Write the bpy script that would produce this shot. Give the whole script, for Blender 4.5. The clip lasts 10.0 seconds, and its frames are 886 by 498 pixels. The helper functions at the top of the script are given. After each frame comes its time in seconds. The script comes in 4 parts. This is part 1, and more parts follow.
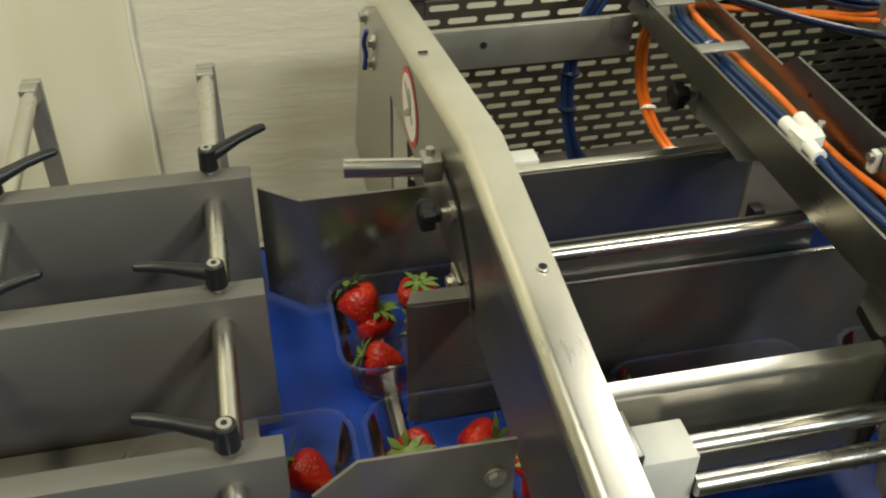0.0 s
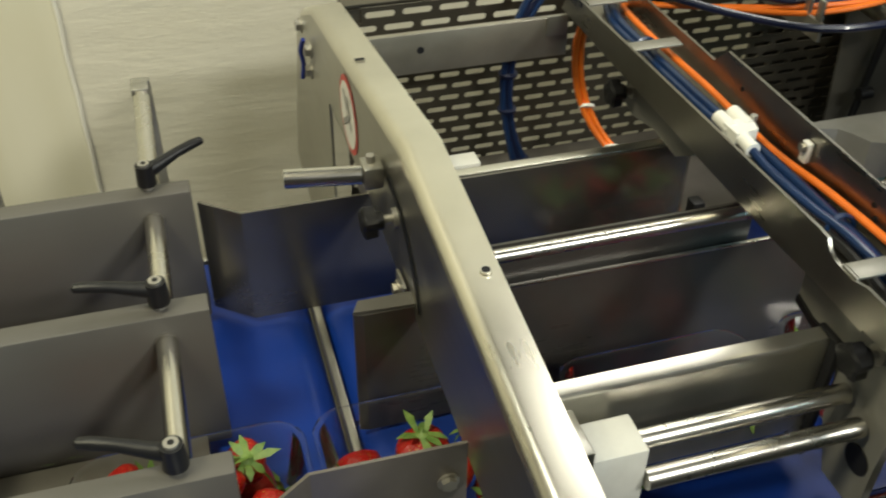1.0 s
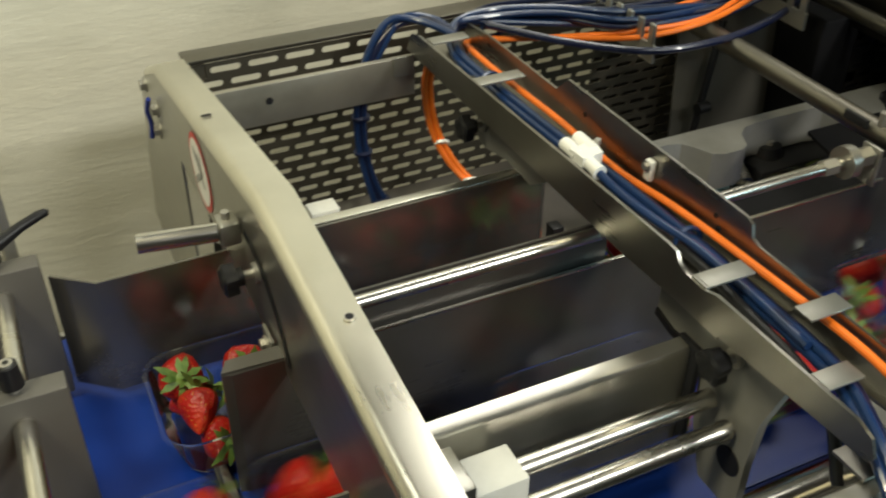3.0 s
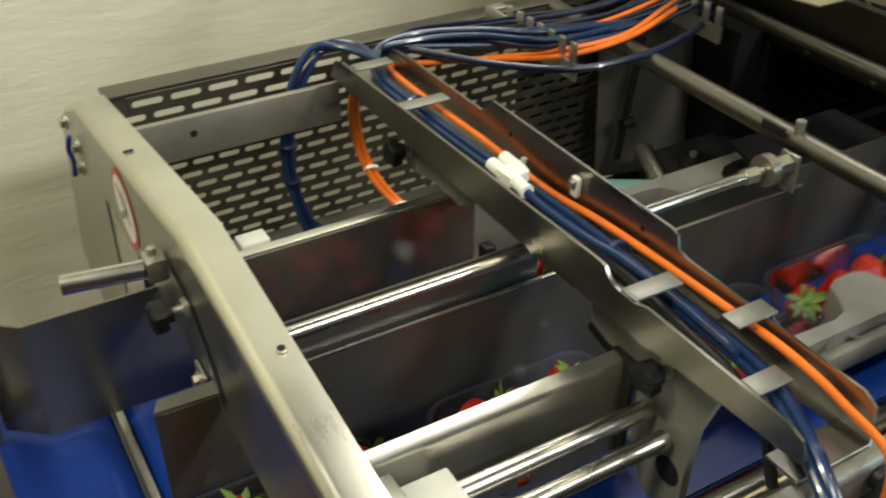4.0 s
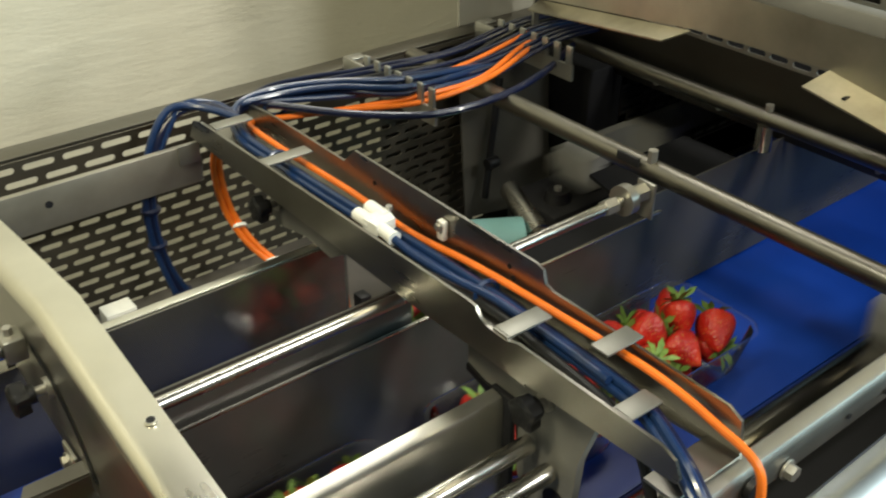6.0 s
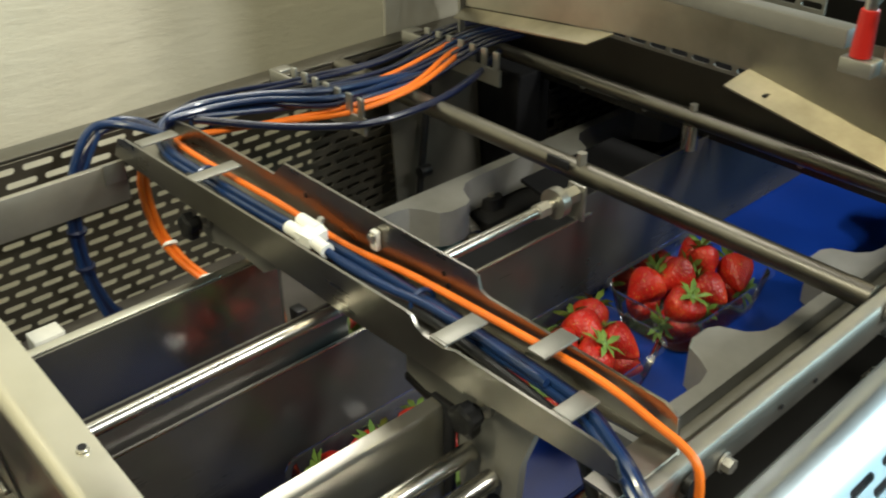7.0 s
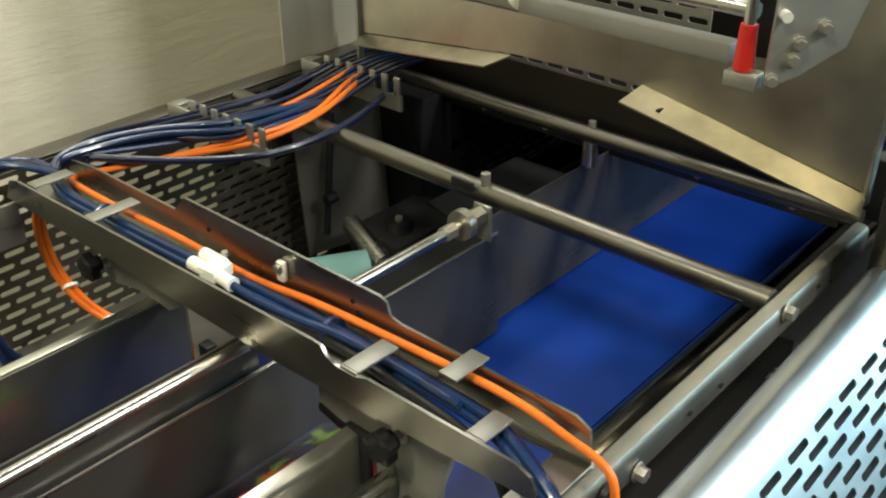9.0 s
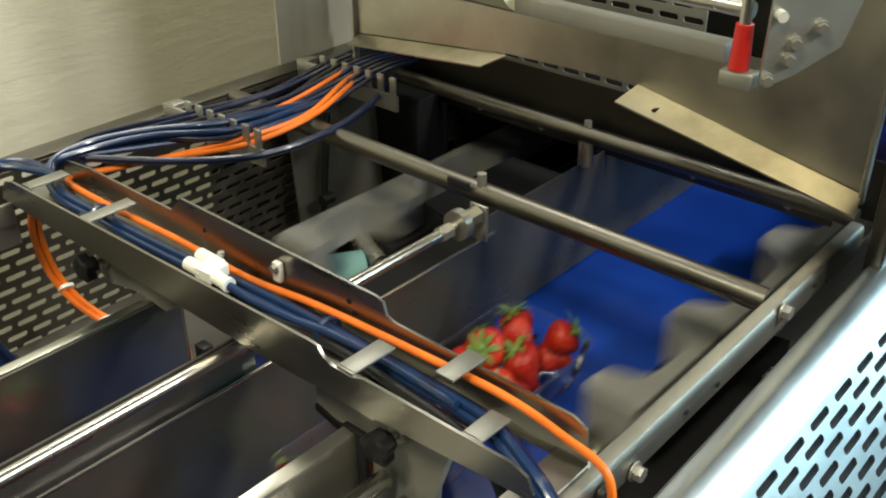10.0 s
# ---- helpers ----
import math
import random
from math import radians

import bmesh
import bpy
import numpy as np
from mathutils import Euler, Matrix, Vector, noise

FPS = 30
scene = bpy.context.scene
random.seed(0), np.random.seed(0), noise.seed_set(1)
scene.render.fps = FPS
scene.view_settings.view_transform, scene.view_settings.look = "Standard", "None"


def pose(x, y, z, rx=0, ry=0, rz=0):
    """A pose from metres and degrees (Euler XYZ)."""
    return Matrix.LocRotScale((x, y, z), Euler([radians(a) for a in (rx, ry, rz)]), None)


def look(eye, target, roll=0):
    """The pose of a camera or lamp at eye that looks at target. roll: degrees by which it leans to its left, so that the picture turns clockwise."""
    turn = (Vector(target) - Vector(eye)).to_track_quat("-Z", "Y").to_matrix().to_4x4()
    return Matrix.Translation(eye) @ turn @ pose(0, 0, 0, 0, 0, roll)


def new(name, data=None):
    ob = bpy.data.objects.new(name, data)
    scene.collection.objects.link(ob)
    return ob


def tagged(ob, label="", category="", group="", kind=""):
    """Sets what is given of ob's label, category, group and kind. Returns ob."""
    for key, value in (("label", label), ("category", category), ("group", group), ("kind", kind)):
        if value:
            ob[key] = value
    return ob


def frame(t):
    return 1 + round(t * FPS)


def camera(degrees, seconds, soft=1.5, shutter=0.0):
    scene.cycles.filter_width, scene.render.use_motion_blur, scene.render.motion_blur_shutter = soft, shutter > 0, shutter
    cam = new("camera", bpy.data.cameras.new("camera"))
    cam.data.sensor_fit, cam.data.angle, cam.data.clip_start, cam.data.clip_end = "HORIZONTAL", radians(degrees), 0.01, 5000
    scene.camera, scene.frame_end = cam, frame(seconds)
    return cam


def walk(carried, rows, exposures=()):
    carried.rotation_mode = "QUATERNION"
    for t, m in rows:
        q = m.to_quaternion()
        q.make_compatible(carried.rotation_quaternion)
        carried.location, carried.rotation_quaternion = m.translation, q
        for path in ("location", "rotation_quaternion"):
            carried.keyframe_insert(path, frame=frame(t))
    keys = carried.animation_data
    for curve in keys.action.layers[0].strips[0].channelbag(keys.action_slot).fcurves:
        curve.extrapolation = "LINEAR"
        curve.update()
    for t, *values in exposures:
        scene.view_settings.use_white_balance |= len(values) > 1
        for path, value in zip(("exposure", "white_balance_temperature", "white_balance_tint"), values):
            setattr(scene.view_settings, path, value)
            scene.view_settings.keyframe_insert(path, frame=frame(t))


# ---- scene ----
cam = camera(48.73, 10.0, soft=2.0, shutter=0.9)
# seconds, eye, turn about x, y, z
PATH = [
    (0, -0.1987, 0.0416, 1.4485, 51.54, -0.82, -12.67),
    (0.5, -0.1973, 0.0412, 1.4486, 51.64, -0.79, -14.26),
    (1, -0.1941, 0.0416, 1.4497, 51.77, -0.64, -16.44),
    (1.5, -0.1915, 0.0407, 1.4506, 52.13, -0.57, -18.63),
    (2, -0.1892, 0.0404, 1.4509, 52.71, -0.53, -21.08),
    (2.5, -0.1866, 0.0402, 1.4516, 53.42, -0.47, -23.29),
    (4, -0.1790, 0.0384, 1.4524, 55.44, -0.12, -29.99),
    (4.5, -0.1765, 0.0375, 1.4527, 56.23, -0.05, -32.28),
    (5, -0.1746, 0.0359, 1.4533, 56.97, 0.03, -34.68),
    (6.5, -0.1699, 0.0334, 1.4544, 58.51, 0.10, -40.10),
    (7, -0.1682, 0.0331, 1.4539, 58.57, 0.14, -42.50),
    (7.5, -0.1663, 0.0321, 1.4537, 58.72, 0.11, -44.46),
    (8, -0.1653, 0.0316, 1.4534, 58.96, 0.09, -46.06),
    (8.5, -0.1641, 0.0307, 1.4534, 59.46, 0.19, -47.21),
    (9, -0.1638, 0.0301, 1.4541, 59.95, 0.20, -48.30),
    (9.5, -0.1639, 0.0302, 1.4542, 60.06, 0.16, -48.68),
    (10, -0.1641, 0.0302, 1.4541, 59.96, 0.19, -48.57),
]
walk(cam, [(t, pose(*row)) for t, *row in PATH], exposures=[(0, -0.16), (2.5, -0.16), (5, -0.04), (7, 0.10), (10, 0.15)])

# ---- world and lights ----
world = bpy.data.worlds.new("hall")
scene.world = world
world.use_nodes = True
world.node_tree.nodes["Background"].inputs[0].default_value = (0.50, 0.53, 0.51, 1)
world.node_tree.nodes["Background"].inputs[1].default_value = 0.10


def area(name, eye, target, sx, sy, watts, colour):
    data = bpy.data.lights.new(name, "AREA")
    data.shape, data.size, data.size_y, data.energy, data.color = "RECTANGLE", sx, sy, watts, colour
    lamp = new(name, data)
    lamp.matrix_world = look(eye, target)
    return lamp


# Weak added fill near the wall; no real lamp is known there.
area("fill_lamp_rear", (-0.60, 0.90, 2.75), (-0.15, 0.80, 1.0), 0.45, 0.16, 7, (0.95, 0.97, 0.82))
area("ceiling_lamp_far", (0.95, 1.27, 2.75), (0.95, 1.26, 1.0), 1.05, 0.26, 14, (0.98, 0.96, 0.86))
area("ceiling_lamp_left", (-0.95, 0.15, 2.75), (-0.2, 1.0, 1.0), 0.5, 0.16, 30, (1.0, 0.935, 0.64))
area("ceiling_lamp_behind", (0.45, -1.5, 2.75), (0.1, 0.5, 1.0), 0.5, 0.2, 27, (0.94, 0.95, 0.88))
area("ceiling_lamp_right", (1.30, -1.5, 2.75), (0.2, 0.6, 1.0), 0.5, 0.2, 46, (0.96, 0.95, 0.86))
area("cool_lamp_side", (1.20, -0.55, 1.50), (0.45, 0.20, 1.05), 0.6, 0.35, 13, (0.52, 0.87, 1.0))


# ---- materials ----
def base(name, colour, rough=0.5, metal=0.0, spec=0.5):
    m = bpy.data.materials.new(name)
    m.use_nodes = True
    b = m.node_tree.nodes["Principled BSDF"]
    b.inputs["Base Color"].default_value = (*colour, 1)
    b.inputs["Roughness"].default_value = rough
    b.inputs["Metallic"].default_value = metal
    b.inputs["Specular IOR Level"].default_value = spec
    return m, m.node_tree, b


def link(nt, a, b):
    nt.links.new(a, b)


def noise_node(nt, scale, detail=4, stretch=(1, 1, 1), rough=0.6):
    co = nt.nodes.new("ShaderNodeTexCoord")
    mp = nt.nodes.new("ShaderNodeMapping")
    mp.inputs["Scale"].default_value = stretch
    n = nt.nodes.new("ShaderNodeTexNoise")
    n.inputs["Scale"].default_value, n.inputs["Detail"].default_value, n.inputs["Roughness"].default_value = scale, detail, rough
    link(nt, co.outputs["Object"], mp.inputs[0])
    link(nt, mp.outputs[0], n.inputs["Vector"])
    return n.outputs["Fac"]


def ramp(nt, fac, stops):
    r = nt.nodes.new("ShaderNodeValToRGB")
    while len(r.color_ramp.elements) < len(stops):
        r.color_ramp.elements.new(0.5)
    for e, (p, c) in zip(r.color_ramp.elements, stops):
        e.position, e.color = p, (*c, 1)
    link(nt, fac, r.inputs[0])
    return r.outputs[0]


def span(nt, fac, lo, hi, a=0.3, b=0.7):
    r = nt.nodes.new("ShaderNodeMapRange")
    for k, v in zip((1, 2, 3, 4), (a, b, lo, hi)):
        r.inputs[k].default_value = v
    link(nt, fac, r.inputs[0])
    return r.outputs[0]


def bump(nt, b, height, strength, distance):
    n = nt.nodes.new("ShaderNodeBump")
    n.inputs["Strength"].default_value, n.inputs["Distance"].default_value = strength, distance
    link(nt, height, n.inputs["Height"])
    link(nt, n.outputs[0], b.inputs["Normal"])


def steel(name, tone, rough, stretch, wear=0.1, metal=1.0, relief=0.03):
    """Brushed stainless sheet: fine grain along one axis, soft stains over it."""
    m, nt, b = base(name, tone, rough, metal)
    grain = noise_node(nt, 220, 2, stretch)
    stain = noise_node(nt, 11, 5)
    lo, hi = [c * (1 - wear) for c in tone], [min(1, c * (1 + wear)) for c in tone]
    link(nt, ramp(nt, stain, [(0.3, lo), (0.7, hi)]), b.inputs["Base Color"])
    add = nt.nodes.new("ShaderNodeMath")
    add.operation = "ADD"
    link(nt, span(nt, grain, -0.025, 0.025), add.inputs[0])
    link(nt, span(nt, stain, rough - 0.04, rough + 0.06), add.inputs[1])
    link(nt, add.outputs[0], b.inputs["Roughness"])
    bump(nt, b, grain, relief, 0.0001)
    return m


M = {}
M["steel"] = steel("stainless_sheet", (0.37, 0.36, 0.325), 0.38, (0.08, 1, 1), 0.12, 0.85)
# Lightened steel: highlights on channel and lip are put into the tone.
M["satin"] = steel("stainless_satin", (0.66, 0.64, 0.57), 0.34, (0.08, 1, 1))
M["rail"] = steel("stainless_rail", (0.36, 0.35, 0.315), 0.46, (0.08, 1, 1))
# Same sheet as the arch front; the top highlight is lightened into this tone.
M["arch_lit"] = steel("stainless_arch_lit", (0.70, 0.67, 0.58), 0.31, (1, 0.08, 1), 0.09, 1.0, 0.0)
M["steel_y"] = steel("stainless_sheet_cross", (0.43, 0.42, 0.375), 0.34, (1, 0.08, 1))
M["tray"] = steel("stainless_tray", (0.32, 0.306, 0.272), 0.30, (1, 0.08, 1), 0.14, 1.0)
# Both are stainless, toned dark for the dim surroundings they mirror.
M["mirror_dull"] = steel("dark_divider_sheet", (0.085, 0.080, 0.073), 0.30, (0.08, 1, 1), 0.16, 0.55)
M["mirror_dark"] = steel("dark_mirror_sheet", (0.20, 0.19, 0.172), 0.22, (0.08, 1, 1), 0.14, 0.8)
M["steel_dark"] = steel("stainless_polished_guide", (0.21, 0.19, 0.17), 0.34, (0.08, 1, 1), 0.14, 0.6)
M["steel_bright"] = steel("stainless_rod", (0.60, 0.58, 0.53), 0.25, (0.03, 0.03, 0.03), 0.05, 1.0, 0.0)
M["tube_dark"] = steel("dark_polished_tube", (0.28, 0.27, 0.25), 0.17, (0.05, 1, 1), 0.1)
M["steel_tube"] = steel("stainless_tube", (0.17, 0.158, 0.134), 0.36, (1, 0.08, 1), 0.08)
M["steel_guard"] = steel("satin_guard_sheet", (0.40, 0.43, 0.44), 0.34, (0.1, 1, 1), 0.05)
M["plate"] = steel("lane_plate_metal", (0.115, 0.109, 0.097), 0.50, (0.08, 1, 1), 0.06, 0.35)
M["hood"] = steel("stained_hood_sheet", (0.50, 0.465, 0.385), 0.36, (1, 0.2, 1), 0.22)
M["flange"] = steel("stained_flange_sheet", (0.42, 0.385, 0.30), 0.33, (1, 0.2, 1), 0.38)
M["bolt"] = base("bolt_steel", (0.42, 0.405, 0.37), 0.36, 0.75)[0]
M["black"] = base("black_plastic", (0.009, 0.009, 0.010), 0.42, 0.0, 0.35)[0]
# Near-black for holes, gaps and closing sheets: unlit depth given as colour.
M["void"] = base("unlit_void", (0.014, 0.014, 0.016), 0.5, 0.0, 0.2)[0]
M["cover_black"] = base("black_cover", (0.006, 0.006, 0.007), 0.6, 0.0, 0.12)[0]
M["brushed"] = steel("worn_brushed_bar", (0.33, 0.31, 0.262), 0.42, (0.08, 1, 1), 0.2, 0.75)
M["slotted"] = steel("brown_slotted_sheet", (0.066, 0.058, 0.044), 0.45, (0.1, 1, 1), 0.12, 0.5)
# Steel toned down: shade inside the machine is put into the colour.
M["dark_sheet"] = steel("shaded_sheet", (0.085, 0.079, 0.069), 0.42, (0.1, 1, 1))
M["white_plastic"] = base("white_fitting", (0.78, 0.77, 0.72), 0.35)[0]
M["red"] = base("red_plastic", (0.46, 0.016, 0.011), 0.4)[0]
M["sign_white"] = base("sign_white", (0.75, 0.73, 0.68), 0.45)[0]
M["sign_red"] = base("sign_red", (0.55, 0.05, 0.04), 0.45)[0]
M["sign_grey"] = base("sign_grey", (0.28, 0.28, 0.27), 0.5)[0]
M["blue_clip"] = base("blue_tie", (0.02, 0.04, 0.30), 0.4)[0]
# Teal is cool light on the cover, put into its base colour.
M["teal"] = base("teal_lit_cover", (0.20, 0.40, 0.41), 0.5)[0]
M["cream"] = base("cream_roll", (0.70, 0.66, 0.46), 0.5)[0]


def grey_block(name, colour):
    m, nt, b = base(name, colour, 0.5)
    n = noise_node(nt, 40, 5)
    link(nt, ramp(nt, n, [(0.3, [c * 0.9 for c in colour]), (0.7, [c * 1.07 for c in colour])]), b.inputs["Base Color"])
    bump(nt, b, n, 0.15, 0.001)
    return m


M["grey_plastic"] = grey_block("grey_plastic_arm", (0.21, 0.207, 0.196))
M["block"] = grey_block("pale_block", (0.55, 0.545, 0.50))
# Darkened for the shade inside, on the slot backing and inner cover.
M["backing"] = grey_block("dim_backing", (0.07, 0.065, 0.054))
M["rear_cover"] = steel("rear_cover_sheet", (0.34, 0.325, 0.275), 0.5, (1, 1, 0.1), 0.08, 0.35)
M["bracket"] = grey_block("grey_bracket", (0.175, 0.170, 0.156))


def belt_material():
    m, nt, b = base("blue_belt", (0.005, 0.035, 0.42), 0.42, 0.0, 0.28)
    big, fine = noise_node(nt, 9, 5), noise_node(nt, 420, 2)
    link(nt, ramp(nt, big, [(0.3, (0.003, 0.025, 0.20)), (0.7, (0.004, 0.035, 0.26))]), b.inputs["Base Color"])
    link(nt, span(nt, big, 0.34, 0.5), b.inputs["Roughness"])
    bump(nt, b, fine, 0.12, 0.0005)
    return m


def hose_material(name, colour, rough=0.28):
    m, nt, b = base(name, colour, rough)
    n = noise_node(nt, 30, 3)
    link(nt, ramp(nt, n, [(0.3, [c * 0.8 for c in colour]), (0.7, [min(1, c * 1.15) for c in colour])]), b.inputs["Base Color"])
    b.inputs["Coat Weight"].default_value = 0.25
    return m


def wall_material():
    m, nt, b = base("film_wall", (0.62, 0.59, 0.48), 0.4)
    wrinkle = noise_node(nt, 7, 7, (0.8, 1, 3.2), 0.68)
    big = noise_node(nt, 2.3, 4)
    link(nt, ramp(nt, big, [(0.3, (0.64, 0.61, 0.49)), (0.7, (0.74, 0.71, 0.60))]), b.inputs["Base Color"])
    link(nt, span(nt, wrinkle, 0.22, 0.5), b.inputs["Roughness"])
    bump(nt, b, wrinkle, 0.42, 0.008)
    return m


def berry_material():
    m, nt, b = base("strawberry_skin", (0.42, 0.02, 0.012), 0.38, 0.0, 0.35)
    big = noise_node(nt, 50, 3)
    skin = ramp(nt, big, [(0.25, (0.19, 0.005, 0.004)), (0.55, (0.37, 0.011, 0.006)), (0.72, (0.47, 0.04, 0.012)), (0.86, (0.54, 0.15, 0.045))])
    co = nt.nodes.new("ShaderNodeTexCoord")
    v = nt.nodes.new("ShaderNodeTexVoronoi")
    v.inputs["Scale"].default_value = 420
    link(nt, co.outputs["Object"], v.inputs["Vector"])
    seed = ramp(nt, v.outputs["Distance"], [(0.10, (1, 1, 1)), (0.22, (0, 0, 0))])
    mix = nt.nodes.new("ShaderNodeMix")
    mix.data_type = "RGBA"
    link(nt, seed, mix.inputs[0])
    link(nt, skin, mix.inputs[6])
    mix.inputs[7].default_value = (0.50, 0.30, 0.06, 1)
    link(nt, mix.outputs[2], b.inputs["Base Color"])
    bump(nt, b, v.outputs["Distance"], 0.4, 0.0014)
    return m


def leaf_material():
    m, nt, b = base("calyx_green", (0.10, 0.22, 0.03), 0.5)
    n = noise_node(nt, 120, 3)
    link(nt, ramp(nt, n, [(0.3, (0.05, 0.12, 0.018)), (0.7, (0.17, 0.25, 0.05))]), b.inputs["Base Color"])
    return m


def clear_material(name, tint, gloss, milk):
    """Clear moulded plastic: see-through, glossy at the edges, a little milky."""
    m = bpy.data.materials.new(name)
    m.use_nodes = True
    nt = m.node_tree
    nt.nodes.clear()
    out = nt.nodes.new("ShaderNodeOutputMaterial")
    mix, haze = nt.nodes.new("ShaderNodeMixShader"), nt.nodes.new("ShaderNodeMixShader")
    tr, gl, df = nt.nodes.new("ShaderNodeBsdfTransparent"), nt.nodes.new("ShaderNodeBsdfGlossy"), nt.nodes.new("ShaderNodeBsdfDiffuse")
    tr.inputs[0].default_value = (*tint, 1)
    df.inputs[0].default_value = (0.75, 0.76, 0.78, 1)
    gl.inputs["Roughness"].default_value = 0.12
    fr = nt.nodes.new("ShaderNodeFresnel")
    fr.inputs[0].default_value = gloss
    haze.inputs[0].default_value = milk
    link(nt, tr.outputs[0], haze.inputs[1])
    link(nt, df.outputs[0], haze.inputs[2])
    link(nt, fr.outputs[0], mix.inputs[0])
    link(nt, haze.outputs[0], mix.inputs[1])
    link(nt, gl.outputs[0], mix.inputs[2])
    link(nt, mix.outputs[0], out.inputs[0])
    return m




M["belt"] = belt_material()
M["hose_blue"] = hose_material("blue_hose", (0.008, 0.026, 0.085))
M["hose_dark"] = hose_material("navy_hose", (0.006, 0.010, 0.036))
M["hose_black"] = hose_material("black_cable", (0.008, 0.008, 0.009), 0.4)
M["orange"] = hose_material("orange_cable", (0.80, 0.17, 0.012), 0.42)
M["wall"] = wall_material()


def curtain_material():
    m, nt, b = base("smooth_film", (0.70, 0.67, 0.52), 0.3)
    fold, dew = noise_node(nt, 3, 3, (2.5, 1, 0.25)), noise_node(nt, 160, 2)
    link(nt, ramp(nt, fold, [(0.3, (0.66, 0.63, 0.47)), (0.7, (0.76, 0.73, 0.59))]), b.inputs["Base Color"])
    link(nt, span(nt, dew, 0.28, 0.34), b.inputs["Roughness"])
    bump(nt, b, fold, 0.2, 0.01)
    return m


M["curtain"] = curtain_material()
M["rim_film"] = base("pale_film_edge", (0.80, 0.78, 0.68), 0.25)[0]
M["berry"], M["leaf"] = berry_material(), leaf_material()
M["clear"], M["rim"] = clear_material("clear_punnet", (0.985, 0.987, 0.988), 1.24, 0.010), clear_material("clear_rim", (0.955, 0.96, 0.968), 1.22, 0.02)


def concrete():
    m, nt, b = base("concrete_floor", (0.22, 0.21, 0.19), 0.7)
    n = noise_node(nt, 6, 6)
    link(nt, ramp(nt, n, [(0.3, (0.17, 0.165, 0.15)), (0.7, (0.27, 0.26, 0.235))]), b.inputs["Base Color"])
    bump(nt, b, n, 0.2, 0.01)
    return m


M["floor"] = concrete()
M["hall"] = grey_block("hall_paint", (0.13, 0.128, 0.115))


# ---- mesh helpers ----
def box(bm, x0, x1, y0, y1, z0, z1, bevel=0.0):
    m = Matrix.Translation(((x0 + x1) / 2, (y0 + y1) / 2, (z0 + z1) / 2)) @ Matrix.Diagonal((x1 - x0, y1 - y0, z1 - z0, 1))
    made = bmesh.ops.create_cube(bm, size=1, matrix=m)["verts"]
    if bevel:
        edges = list({e for v in made for e in v.link_edges})
        bmesh.ops.bevel(bm, geom=edges, offset=bevel, segments=2, affect="EDGES", profile=0.5)
    return bm


def rod(bm, a, b, r, r2=None, sides=20):
    a, b = Vector(a), Vector(b)
    turn = (b - a).to_track_quat("Z", "Y").to_matrix().to_4x4()
    bmesh.ops.create_cone(bm, cap_ends=True, segments=sides, radius1=r, radius2=r if r2 is None else r2, depth=(b - a).length,
                          matrix=Matrix.Translation((a + b) / 2) @ turn)
    return bm


def smooth_line(points, steps=8):
    p = [Vector(q) for q in points]
    p = [2 * p[0] - p[1]] + p + [2 * p[-1] - p[-2]]
    out = []
    for i in range(1, len(p) - 2):
        for k in range(steps):
            t = k / steps
            a, b, c, d = p[i - 1:i + 3]
            out.append(0.5 * (2 * b + (c - a) * t + (2 * a - 5 * b + 4 * c - d) * t * t + (3 * b - a - 3 * c + d) * t ** 3))
    return out + [p[-2]]


def sweep(bm, points, r, sides=10, steps=8):
    """A round hose along a smooth line."""
    line = smooth_line(points, steps)
    rings, up = [], Vector((0.3, 0.2, 1)).normalized()
    for i, q in enumerate(line):
        d = (line[min(i + 1, len(line) - 1)] - line[max(i - 1, 0)]).normalized()
        s = d.cross(up).normalized()
        up = s.cross(d).normalized()
        rings.append([bm.verts.new(q + r * (math.cos(2 * math.pi * k / sides) * s + math.sin(2 * math.pi * k / sides) * up)) for k in range(sides)])
    for a, b in zip(rings, rings[1:]):
        for k in range(sides):
            bm.faces.new((a[k], a[(k + 1) % sides], b[(k + 1) % sides], b[k]))
    bm.faces.new(rings[0]), bm.faces.new(rings[-1])
    return bm


def slab(bm, outline, push):
    """A flat polygon given thickness along the vector push."""
    push = Vector(push)
    a = [bm.verts.new(Vector(q)) for q in outline]
    b = [bm.verts.new(Vector(q) + push) for q in outline]
    bm.faces.new(a), bm.faces.new(b[::-1])
    n = len(a)
    for i in range(n):
        bm.faces.new((a[i], b[i], b[(i + 1) % n], a[(i + 1) % n]))
    return bm


